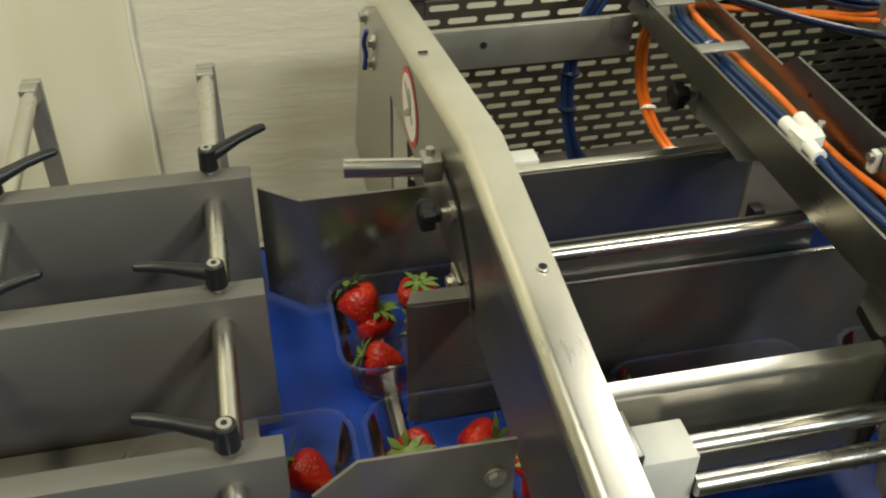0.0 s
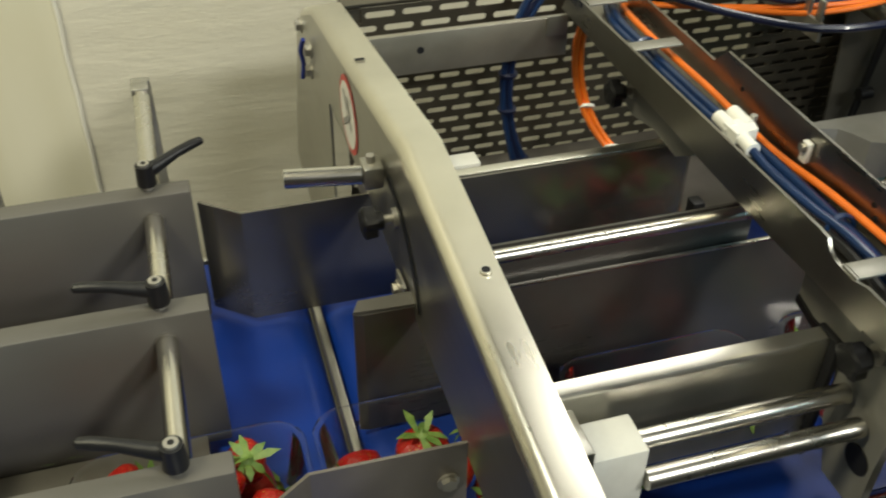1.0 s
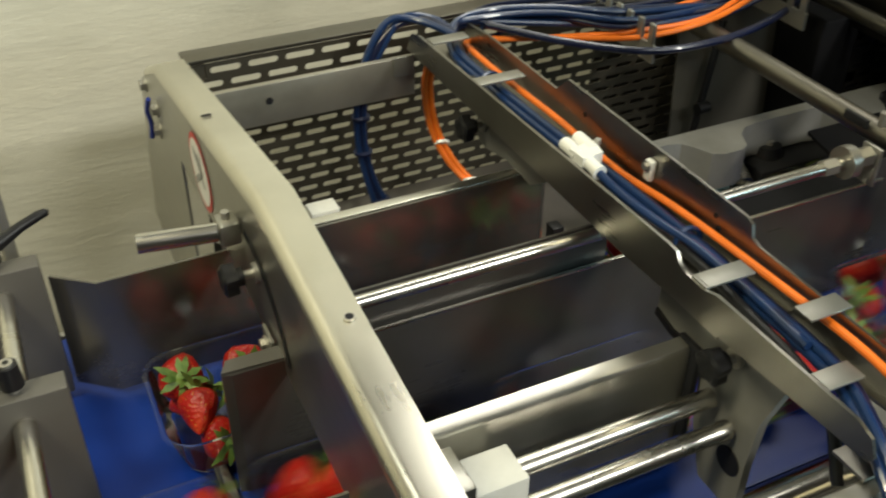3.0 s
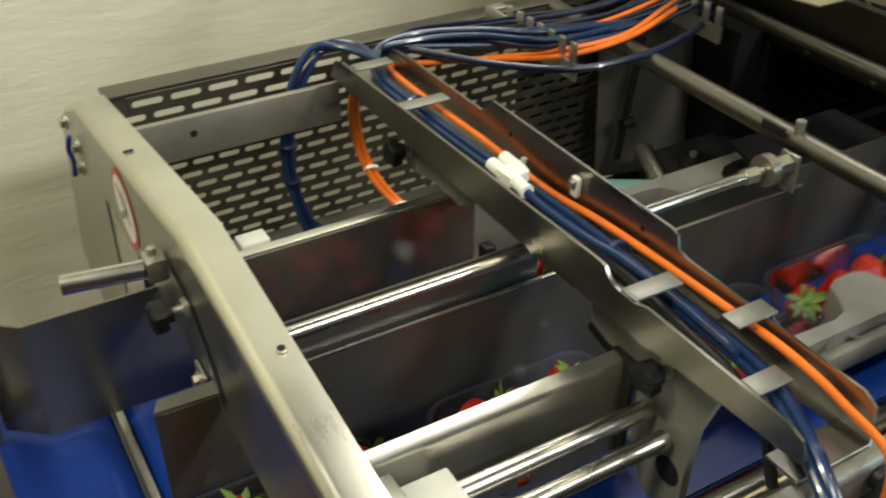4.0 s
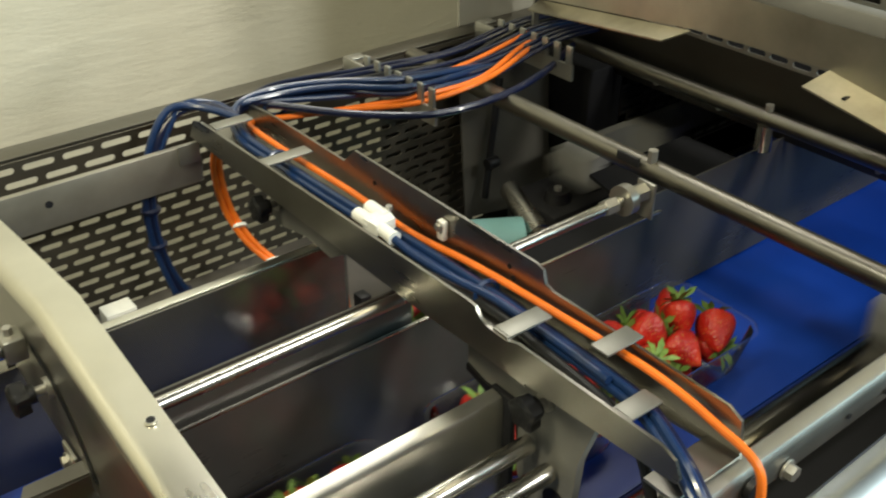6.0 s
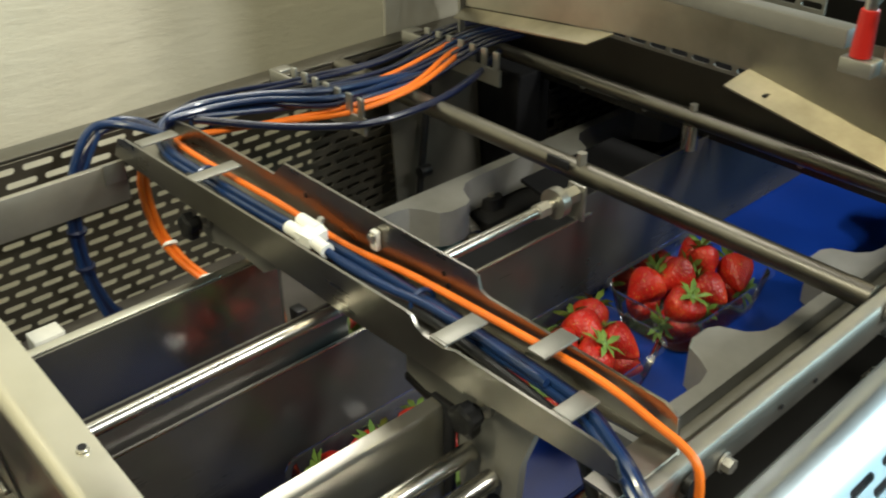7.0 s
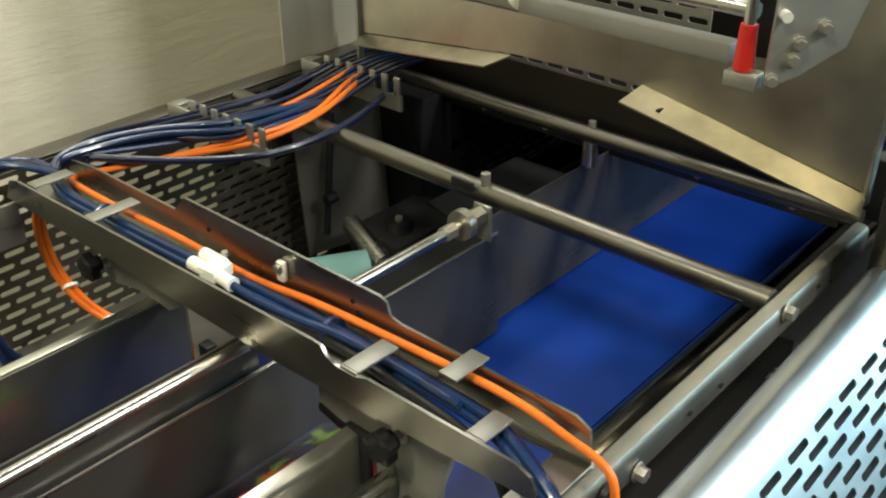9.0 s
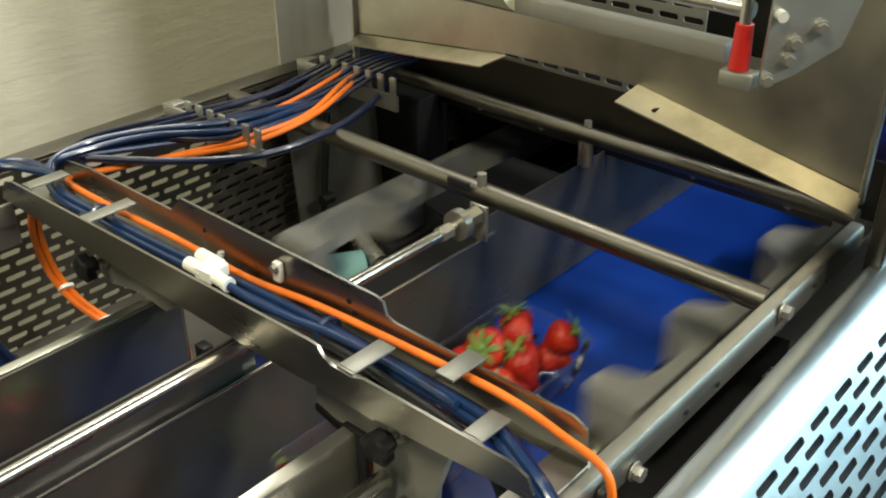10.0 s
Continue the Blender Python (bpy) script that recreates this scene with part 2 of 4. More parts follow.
def perforated(bm, u0, u1, v0, v1, pitch, row, length, height, place):
    """A sheet with staggered rows of round-ended slots, placed by place(u, v)."""
    r = height / 2
    rows = int((v1 - v0) / row)
    for j in range(rows):
        va, vb = v0 + j * row, v0 + (j + 1) * row
        off = (j % 2) * pitch / 2
        n = int((u1 - u0 - off) / pitch)
        ends = [u0] if off else []
        for i in range(n):
            a = u0 + off + i * pitch
            cu, cv = a + pitch / 2, (va + vb) / 2
            inner, outer = [], []
            for s in range(12):
                t = 2 * math.pi * (s + 0.5) / 12
                du, dv = math.cos(t), math.sin(t)
                inner.append((cu + (length / 2 - r) * (1 if du > 0 else -1) + r * du, cv + r * dv))
                k = min(1 / max(abs(du), 1e-6), 1 / max(abs(dv), 1e-6))
                outer.append((cu + pitch / 2 * max(-1, min(1, du * k)), cv + row / 2 * max(-1, min(1, dv * k))))
            for q in (1, 4, 7, 10):
                su = 1 if math.cos(2 * math.pi * (q + 0.5) / 12) > 0 else -1
                sv = 1 if math.sin(2 * math.pi * (q + 0.5) / 12) > 0 else -1
                outer[q] = (cu + su * pitch / 2, cv + sv * row / 2)
            vi = [bm.verts.new(place(*q)) for q in inner]
            vo = [bm.verts.new(place(*q)) for q in outer]
            for s in range(12):
                bm.faces.new((vo[s], vo[(s + 1) % 12], vi[(s + 1) % 12], vi[s]))
        for a, b in ((u0, u0 + off), (u0 + off + n * pitch, u1)):
            if b - a > 1e-4:
                bm.faces.new([bm.verts.new(place(*q)) for q in ((a, va), (b, va), (b, vb), (a, vb))])
    if v1 - (v0 + rows * row) > 1e-4:
        bm.faces.new([bm.verts.new(place(*q)) for q in ((u0, v0 + rows * row), (u1, v0 + rows * row), (u1, v1), (u0, v1))])
    return bm


def mesh_of(name, bm, material, smooth=True):
    bmesh.ops.recalc_face_normals(bm, faces=bm.faces)
    me = bpy.data.meshes.new(name)
    bm.to_mesh(me)
    bm.free()
    me.materials.append(material)
    if smooth:
        me.shade_smooth()
        me.set_sharp_from_angle(angle=radians(35))
    return me


def part(name, bm, material, parent=None, label="", at=None):
    ob = new(name, mesh_of(name, bm, material))
    if parent:
        ob.parent = parent
    if at:
        ob.matrix_basis = at
    if label:
        ob["label"] = label
    return ob


def thing(name, label, category, group="", kind="", at=(0, 0, 0)):
    ob = new(name)
    ob.empty_display_size = 0.01
    ob.location = at
    return tagged(ob, label, category, group, kind)


def B():
    return bmesh.new()


def sheet(ob, t):
    """Gives a thin sheet its gauge."""
    bm = bmesh.new()
    bm.from_mesh(ob.data)
    bmesh.ops.solidify(bm, geom=bm.faces[:], thickness=t)
    bm.to_mesh(ob.data)
    bm.free()
    ob.data.shade_smooth()
    ob.data.set_sharp_from_angle(angle=radians(35))
    return ob


def hexbolt(parent, place, along, r=0.005, h=0.004, name="bolt"):
    """Hexagon head on a washer."""
    p, d = Vector(place), Vector(along).normalized()
    bm = B()
    rod(bm, p, p + d * 0.0012, r * 1.35)
    rod(bm, p + d * 0.0012, p + d * h, r, sides=6)
    return part(name, bm, M["bolt"], parent)


# ---- setting ----
BELT = 0.95
ob = part("floor", box(B(), -4, 5, -4, 5, -0.1, 0.0), M["floor"])
tagged(ob, "grey concrete hall floor under the machine", "floor", kind="structure")
WALL_Y = 1.15
ob = part("wall_north", box(B(), -4, 5, WALL_Y, WALL_Y + 0.08, 0, 1.95), M["wall"])
tagged(ob, "off-white partition wall wrapped in wrinkled plastic film", "wall", kind="structure")
for name, b6 in (("wall_south", (-4, 5, -4.1, -4, 0, 3.0)), ("wall_west", (-4.1, -4, -4, 5, 0, 3.0)), ("wall_east", (5, 5.1, -4, 5, 0, 3.0)), ("wall_far", (-4, 5, 5, 5.1, 0, 3.0)),
                 ("ceiling", (-4.1, 5.1, -4.1, 5.1, 3.0, 3.1))):
    ob = part(name, box(B(), *b6), M["hall"])
    tagged(ob, "plain painted hall surface", name.split("_")[0], kind="structure")
bm = B()
slab(bm, [(-1.4, WALL_Y - 0.004, 0), (-0.318, WALL_Y - 0.004, 0), (-0.312, WALL_Y - 0.004, 1.6), (-1.4, WALL_Y - 0.004, 1.6)], (0, 0.0035, 0))
ob = part("film_curtain", bm, M["curtain"])
tagged(ob, "smooth yellowish film sheet hanging on the wall", "plastic sheet")
rnd = random.Random(5)
bm = sweep(B(), [(-0.315 + rnd.uniform(-0.0008, 0.0008), WALL_Y - 0.0045, 0.02 + 0.035 * k) for k in range(45)], 0.0028, 8, 3)
part("crumpled_hem", bm, M["rim_film"], ob, "pale crumpled film edge")


# ---- feeding conveyor ----
def belt_loop(x0, x1, r, t=0.0025):
    """Side profile of an endless belt with round noses, as outer points."""
    pts = []
    for k in range(13):
        a = math.pi / 2 - math.pi * k / 12
        pts.append((x1 - r + r * math.cos(a), BELT - r + r * math.sin(a)))
    for k in range(13):
        a = -math.pi / 2 - math.pi * k / 12
        pts.append((x0 + r + r * math.cos(a), BELT - r + r * math.sin(a)))
    return pts


def conveyor(name, label, x0, x1, lanes, r, frame_y):
    top = thing(name, label, "conveyor")
    for ya, yb in lanes:
        bm = B()
        slab(bm, [(x, ya, z) for x, z in belt_loop(x0, x1, r)], (0, yb - ya, 0))
        part("belt", bm, M["belt"], top, "smooth blue belt")
    for y in frame_y:
        bm = box(B(), x0 + 0.03, x1 - r - 0.004, y, y + 0.006, BELT - 0.09, BELT - 0.004, 0.001)
        part("side_rail", bm, M["steel"], top)
    for x in (x0 + 0.2, x1 - 0.12):
        for y in (frame_y[0] + 0.03, frame_y[1] - 0.03):
            part("leg", box(B(), x - 0.02, x + 0.02, y - 0.02, y + 0.02, 0.0, BELT - 2 * r - 0.002, 0.003), M["steel"], top)
            part("foot", rod(B(), (x, y, 0.0), (x, y, 0.015), 0.04), M["black"], top)
        part("cross_bar", box(B(), x - 0.015, x + 0.015, frame_y[0], frame_y[1], BELT - 0.12, BELT - 0.09, 0.002), M["steel"], top)
    return top


conveyor("feeding_conveyor", "feeding conveyor with blue belt ending in a round nose", -1.9, -0.126, [(0.22, 0.68)], 0.022, (0.205, 0.69))
conveyor("infeed_conveyor", "long infeed conveyor with smooth blue belts", -0.119, 1.55, [(0.339, 0.4885), (0.492, 0.625)], 0.018, (0.33, 0.632))


ob = part("transfer_bar", box(B(), -0.1252, -0.1196, 0.205, 0.69, 0.925, 0.9475, 0.001), M["steel"])
tagged(ob, "narrow grey steel bar between the two belts", "transfer bar")


def lane_plate(y0, y1):
    top = thing("lane_plate", "thick grey metal lane divider standing along the belt", "divider", "lane dividers of the feeding conveyor")
    part("plate_body", box(B(), -1.7, -0.20, y0, y1, 0.958, 1.07, 0.0012), M["plate"], top)
    part("base_strip", box(B(), -1.7, -0.215, y0 - 0.020, y0 - 0.0003, 0.953, 0.966, 0.001), M["plate"], top)
    for x in (-0.227, -0.366, -0.9, -1.4):
        part("bore_ring", rod(B(), (x, y0 - 0.0006, 1.05), (x, y1 + 0.0006, 1.05), 0.0078), M["plate"], top)
    return top


PLATES = [(0.609, 0.6245), (0.485, 0.501), (0.362, 0.377)]
for y0, y1 in PLATES:
    lane_plate(y0, y1)


def cross_rod(x):
    top = thing("cross_rod", "polished round steel rod carried by an upright", "support rod", "cross rods of the lane dividers")
    part("shaft", rod(B(), (x, 0.20, 1.05), (x, 0.7848, 1.05), 0.0066, sides=28), M["steel_bright"], top)
    part("end_cap", box(B(), x - 0.0070, x + 0.0070, 0.785, 0.800, 1.042, 1.0575, 0.0015), M["steel"], top)
    part("upright", box(B(), x - 0.0065, x + 0.0085, 0.8005, 0.808, 0.0, 1.0565, 0.001), M["steel"], top)


for x in (-0.227, -0.366, -0.9, -1.4):
    cross_rod(x)


def clamp_lever(x, y, tip):
    """A clamping lever: hub, screw and a waisted arm that rises to a rounded tip."""
    top = thing("clamp_lever", "black clamping lever with a steel screw, screwed on a lane divider", "lever", "clamping levers", at=(x, y, 1.07))
    bm = B()
    rod(bm, (0, 0, 0.0), (0, 0, 0.004), 0.0035)
    part("stud", bm, M["bolt"], top)
    bm = rod(B(), (0, 0, 0.004), (0, 0, 0.019), 0.0066, 0.0058, 24)
    part("hub", bm, M["black"], top)
    part("screw", rod(B(), (0, 0, 0.019), (0, 0, 0.0205), 0.0038), M["bolt"], top)
    part("screw_socket", rod(B(), (0, 0, 0.0205), (0, 0, 0.0208), 0.0018, sides=6), M["black"], top)
    d = Vector((tip[0] - x, tip[1] - y, 0))
    d.normalize()
    n = Vector((-d.y, d.x, 0))
    bm = B()
    rings = []
    for s, w, h, z in ((0.000, 0.0052, 0.006, 0.0125), (0.010, 0.0045, 0.0046, 0.0145), (0.025, 0.0036, 0.0036, 0.018), (0.038, 0.0036, 0.0034, 0.0195), (0.0445, 0.0030, 0.0028, 0.0195), (0.0460, 0.001, 0.001, 0.0195)):
        rings.append([bm.verts.new(d * s + n * (w * math.cos(2 * math.pi * k / 12)) + Vector((0, 0, z + h * math.sin(2 * math.pi * k / 12)))) for k in range(12)])
    for a, b in zip(rings, rings[1:]):
        for k in range(12):
            bm.faces.new((a[k], a[(k + 1) % 12], b[(k + 1) % 12], b[k]))
    bm.faces.new(rings[0]), bm.faces.new(rings[-1])
    part("arm", bm, M["black"], top)


clamp_lever(-0.227, 0.620, (-0.188, 0.640))
clamp_lever(-0.227, 0.495, (-0.268, 0.500))
clamp_lever(-0.227, 0.371, (-0.268, 0.383))
clamp_lever(-0.366, 0.618, (-0.326, 0.636))
clamp_lever(-0.366, 0.493, (-0.326, 0.505))

# ---- arched end frame ----
arch = thing("end_frame", "bent stainless sheet arch across the infeed with a warning sign", "machine frame")
XA, XB = -0.080, -0.0545
TOP = [(0.985, 0.86), (0.905, 1.040), (0.868, 1.075), (0.805, 1.104), (0.507, 1.149), (0.15, 1.1070), (0.15, 0.80)]
face = [(XA, y, z - 0.0082) for y, z in TOP[:6]] + [(XA, 0.15, 0.80)] + [(XA, 0.31, 0.80), (XA, 0.31, 1.035), (XA, 0.375, 1.040), (XA, 0.60, 1.052), (XA, 0.742, 1.047), (XA, 0.752, 0.80)]
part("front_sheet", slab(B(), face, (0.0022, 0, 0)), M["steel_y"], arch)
bm = B()
R = 0.008
prof = [(XA, -R)] + [(XA + R - R * math.cos(a), -R + R * math.sin(a)) for a in (radians(q) for q in (18, 36, 54, 72, 90))] + [(XB, 0.0), (XB, -0.014)]
ring = []
for y, z in TOP[1:6]:
    ring.append([bm.verts.new((px, y, z + pz)) for px, pz in prof])
for a, b in zip(ring, ring[1:]):
    for k in range(len(prof) - 1):
        bm.faces.new((a[k], a[k + 1], b[k + 1], b[k]))
sheet(part("top_flange", bm, M["arch_lit"], arch, "brushed top flange, highlight lightened into its colour"), 0.002)


def on_arch(y):
    pts = sorted(TOP[1:6])
    for (ya, za), (yb, zb) in zip(pts, pts[1:]):
        if ya <= y <= yb:
            return za + (zb - za) * (y - ya) / (yb - ya)


bm = rod(B(), (-0.0625, 0.399, on_arch(0.399) + 0.0002), (-0.0625, 0.399, on_arch(0.399) + 0.0016), 0.0023)
part("screw_hole", bm, M["void"], arch)
part("scratched_ring", rod(B(), (-0.0625, 0.399, on_arch(0.399) + 0.0001), (-0.0625, 0.399, on_arch(0.399) + 0.0013), 0.0032), M["satin"], arch, "worn ring round the hole")
part("slit", box(B(), -0.074, -0.067, 0.655, 0.657, on_arch(0.656) + 0.0005, on_arch(0.656) + 0.0016), M["void"], arch)
# warning sign, flat on the sheet
SY, SZ = 0.656, 1.084


def disc(r0, r1, x, material, name):
    bm = B()
    n = 40
    a = [bm.verts.new((x, SY + r1 * math.cos(2 * math.pi * k / n), SZ + r1 * math.sin(2 * math.pi * k / n))) for k in range(n)]
    if r0:
        b = [bm.verts.new((x, SY + r0 * math.cos(2 * math.pi * k / n), SZ + r0 * math.sin(2 * math.pi * k / n))) for k in range(n)]
        for k in range(n):
            bm.faces.new((a[k], a[(k + 1) % n], b[(k + 1) % n], b[k]))
    else:
        bm.faces.new(a)
    return part(name, bm, material, arch)


disc(0, 0.030, XA - 0.0006, M["sign_red"], "sign_border")
disc(0, 0.0255, XA - 0.0010, M["sign_white"], "sign_field")
for k, (dy, dz, ln, an) in enumerate(((0.0, 0.004, 0.034, 40), (0.004, -0.006, 0.026, -35), (-0.006, 0.009, 0.018, 80))):
    bm = B()
    c, s = math.cos(radians(an)), math.sin(radians(an))
    q = [(-ln / 2, -0.0022), (ln / 2, -0.0022), (ln / 2, 0.0022), (-ln / 2, 0.0022)]
    bm.faces.new([bm.verts.new((XA - 0.0014 - 0.0003 * k, SY + dy + u * c - v * s, SZ + dz + u * s + v * c)) for u, v in q])
    part("sign_bar", bm, M["sign_grey"], arch)
# bolts and blue ties at the far upright
for y, z in ((0.872, 1.056), (0.826, 1.053), (0.830, 1.031)):
    hexbolt(arch, (XA, y, z), (-1, 0, 0), 0.0055, 0.005)
bm = sweep(B(), [(XA - 0.006, 0.822, 1.066), (XA - 0.008, 0.828, 1.052), (XA - 0.006, 0.831, 1.038), (XA - 0.007, 0.836, 1.022)], 0.0022)
part("blue_tie", bm, M["blue_clip"], arch, "blue cable tie")
# curved adjusting slot
bm = B()
arc = [(0.535, 1.108), (0.512, 1.104), (0.490, 1.094), (0.472, 1.078), (0.460, 1.058)]
for w, x, mat, nm in ((0.0045, XA - 0.0005, M["steel_guard"], "slot_edge"), (0.0030, XA - 0.0009, M["void"], "curved_slot")):
    bm = B()
    line = smooth_line([(x, y, z) for y, z in arc], 6)
    vs = []
    for i, q in enumerate(line):
        d = (line[min(i + 1, len(line) - 1)] - line[max(i - 1, 0)]).normalized()
        n = Vector((0, -d.z, d.y)) * w
        vs.append((bm.verts.new(q + n), bm.verts.new(q - n)))
    for (a, b), (c, d) in zip(vs, vs[1:]):
        bm.faces.new((a, b, d, c))
    part(nm, bm, mat, arch)

stub = thing("stub_rod", "short polished rod clamped through the end frame", "support rod")
part("shaft", rod(B(), (-0.142, 0.556, 1.104), (-0.094, 0.548, 1.104), 0.0062, sides=24), M["steel_bright"], stub)
part("clamp", box(B(), -0.094, XA - 0.001, 0.540, 0.557, 1.096, 1.112, 0.002), M["steel"], stub)
part("grub_screw", rod(B(), (-0.088, 0.549, 1.112), (-0.088, 0.549, 1.117), 0.003, sides=6), M["bolt"], stub)


def star_knob(place, along, label="black star knob on a threaded stud", r=0.0095):
    top = thing("star_knob", label, "knob", "star knobs")
    p, d = Vector(place), Vector(along).normalized()
    s = d.orthogonal().normalized()
    u = d.cross(s)
    part("stud", rod(B(), p, p + d * 0.016, 0.003), M["bolt"], top)
    part("washer", rod(B(), p, p + d * 0.003, 0.0065), M["bolt"], top)
    bm = B()
    rings = []
    for h, k in ((0.009, 0.62), (0.013, 0.62), (0.0135, 0.95), (0.021, 1.0), (0.0225, 0.8)):
        rings.append([bm.verts.new(p + d * h + (s * math.cos(2 * math.pi * i / 30) + u * math.sin(2 * math.pi * i / 30)) * r * k * (1 + (0.13 * math.cos(2 * math.pi * i / 6) if k > 0.7 else 0))) for i in range(30)])
    for a, b in zip(rings, rings[1:]):
        for i in range(30):
            bm.faces.new((a[i], a[(i + 1) % 30], b[(i + 1) % 30], b[i]))
    bm.faces.new(rings[0]), bm.faces.new(rings[-1])
    part("grip", bm, M["black"], top)
    return top


star_knob((XA, 0.515, 1.091), (-1, 0, 0))

# ---- guide sheets of the two lanes ----
guide = thing("lane_guide", "polished stainless guide sheet with a flared mouth, mirroring fruit", "guide rail", "lane guides")
bm = B()
pts = [(-0.196, 0.622), (-0.169, 0.601), (0.172, 0.601), (0.178, 0.607)]
lo = [bm.verts.new((x, y, 0.956)) for x, y in pts]
hi = [bm.verts.new((x, y, 1.052)) for x, y in pts]
for k in range(3):
    bm.faces.new((lo[k], lo[k + 1], hi[k + 1], hi[k]))
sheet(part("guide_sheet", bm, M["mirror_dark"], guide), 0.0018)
part("top_lip", box(B(), XB + 0.004, 0.165, 0.6022, 0.611, 1.050, 1.053, 0.0006), M["satin"], guide, "folded top lip, caught light brightened into its colour")
part("pad", box(B(), -0.014, 0.008, 0.612, 0.628, 1.036, 1.055, 0.001), M["block"], guide, "pale plastic pad")

divider = thing("lane_divider", "mirror-finished stainless divider between two lanes, toned dark for its reflections", "guide rail")
bm = B()
prof = [(-0.118, 0.474), (-0.112, 0.472), (-0.080, 0.472), (0.405, 0.474)]
for (xa, ya), (xb, yb) in zip(prof, prof[1:]):
    slab(bm, [(xa, ya, 0.953), (xb, yb, 0.953), (xb, yb, 1.0545), (xa, ya, 1.0545)], (0, 0.002, 0))
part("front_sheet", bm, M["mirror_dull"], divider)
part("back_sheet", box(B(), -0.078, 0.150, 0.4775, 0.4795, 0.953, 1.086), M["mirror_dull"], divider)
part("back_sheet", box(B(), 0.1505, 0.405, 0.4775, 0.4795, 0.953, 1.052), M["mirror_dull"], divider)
part("return_sheet", box(B(), -0.112, -0.080, 0.4825, 0.4845, 0.953, 1.049), M["steel_dark"], divider)
slabtop = [(-0.118, 0.4745, 1.0548), (-0.080, 0.4725, 1.0548), (-0.080, 0.4845, 1.0548), (-0.113, 0.4845, 1.0548)]
part("wedge_top", slab(B(), slabtop, (0, 0, 0.0015)), M["plate"], divider)
# Added bright strip paints the line of light along the top edge.
part("edge_glint", box(B(), XA + 0.004, 0.40, 0.4718, 0.4745, 1.0548, 1.0564, 0.0003), M["steel_bright"], divider, "bright strip standing in for a glint on the cut edge")
part("strap", box(B(), -0.0835, -0.0815, 0.486, 0.506, 1.030, 1.058, 0.0005), M["steel"], divider)
hexbolt(divider, (-0.0835, 0.500, 1.047), (-1, 0, 0), 0.0040, 0.004)

cover = thing("lane_cover", "black cover plate over the far lane", "cover")
part("plate", slab(B(), [(0.20, 0.488, 1.0295), (0.57, 0.488, 1.0295), (0.57, 0.585, 1.0295), (0.435, 0.585, 1.0295), (0.425, 0.545, 1.0295), (0.34, 0.530, 1.0295), (0.20, 0.510, 1.0295)], (0, 0, 0.0035)), M["cover_black"], cover)
part("bolt", rod(B(), (0.49, 0.57, 1.033), (0.49, 0.57, 1.039), 0.008), M["bolt"], cover)
wall2 = thing("lane_wall", "dull stainless wall between belts, toned dark for what it mirrors", "guide rail")
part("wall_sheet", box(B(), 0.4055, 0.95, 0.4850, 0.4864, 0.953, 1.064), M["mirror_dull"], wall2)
part("lower_batten", box(B(), 0.41, 0.95, 0.4885, 0.4915, 0.953, 1.02, 0.001), M["plate"], wall2)

low = thing("lane_guide", "stainless near-side guide sheet with a cut corner", "guide rail", "lane guides")
bm = B()
slab(bm, [(-0.190, 0.350, 0.985), (-0.190, 0.350, 1.052), (-0.166, 0.357, 1.064), (-0.166, 0.357, 0.985)], (0.0005, -0.0018, 0))
slab(bm, [(-0.166, 0.357, 0.985), (-0.166, 0.357, 1.064), (-0.0835, 0.357, 1.062), (-0.0835, 0.357, 0.985)], (0, -0.0018, 0))
part("guide_sheet", bm, M["steel_dark"], low)
hexbolt(low, (-0.094, 0.3552, 1.035), (0, -1, 0), 0.0045, 0.004)

chan = thing("guide_channel", "folded stainless channel beside the lane with a rounded shoulder", "guide rail")
bm = B()
prof = [(0.384, 0.965), (0.384, 1.0605), (0.3832, 1.0615), (0.3760, 1.0607), (0.3742, 1.0601), (0.3733, 1.0585), (0.3730, 1.056), (0.3722, 0.975)]
cols = [[bm.verts.new((x, y, z)) for y, z in prof] for x in (-0.052, 0.142)]
for k in range(len(prof) - 1):
    bm.faces.new((cols[0][k], cols[0][k + 1], cols[1][k + 1], cols[1][k]))
sheet(part("channel", bm, M["satin"], chan), 0.0015)
# Near-black plate stands in for the dark gap at the channel end.
part("end_plate", box(B(), 0.1425, 0.1475, 0.366, 0.386, 0.965, 1.062, 0.0015), M["void"], chan)

blk = thing("support_block", "pale machined support block with two rods", "block")
part("block_body", box(B(), -0.022, 0.0105, 0.334, 0.361, 0.985, 1.050, 0.0012), M["block"], blk)
part("back_plate", box(B(), -0.0545, -0.0225, 0.332, 0.364, 0.98, 1.060, 0.001), M["steel_y"], blk)
for y, z in ((0.352, 1.036), (0.334, 1.026)):
    part("rod", rod(B(), (0.011, y, z), (0.146, y, z), 0.0062, sides=24), M["steel_bright"], blk)

drive = thing("guide_rod", "long polished round rod along the divider with a collar", "support rod")
part("shaft", rod(B(), (XB, 0.469, 1.0845), (0.345, 0.469, 1.0855), 0.0046, sides=24), M["steel_bright"], drive)
part("hex_nut", rod(B(), (0.327, 0.469, 1.0855), (0.339, 0.469, 1.0855), 0.0064, sides=6), M["bolt"], drive)
part("collar", rod(B(), (0.346, 0.469, 1.0857), (0.354, 0.469, 1.0857), 0.0125, sides=28), M["steel"], drive)
part("end_nut", rod(B(), (0.3545, 0.469, 1.0860), (0.372, 0.469, 1.0860), 0.0076, sides=6), M["steel"], drive)
part("hanger", box(B(), 0.3735, 0.3765, 0.460, 0.478, 1.062, 1.0935, 0.001), M["steel"], drive)

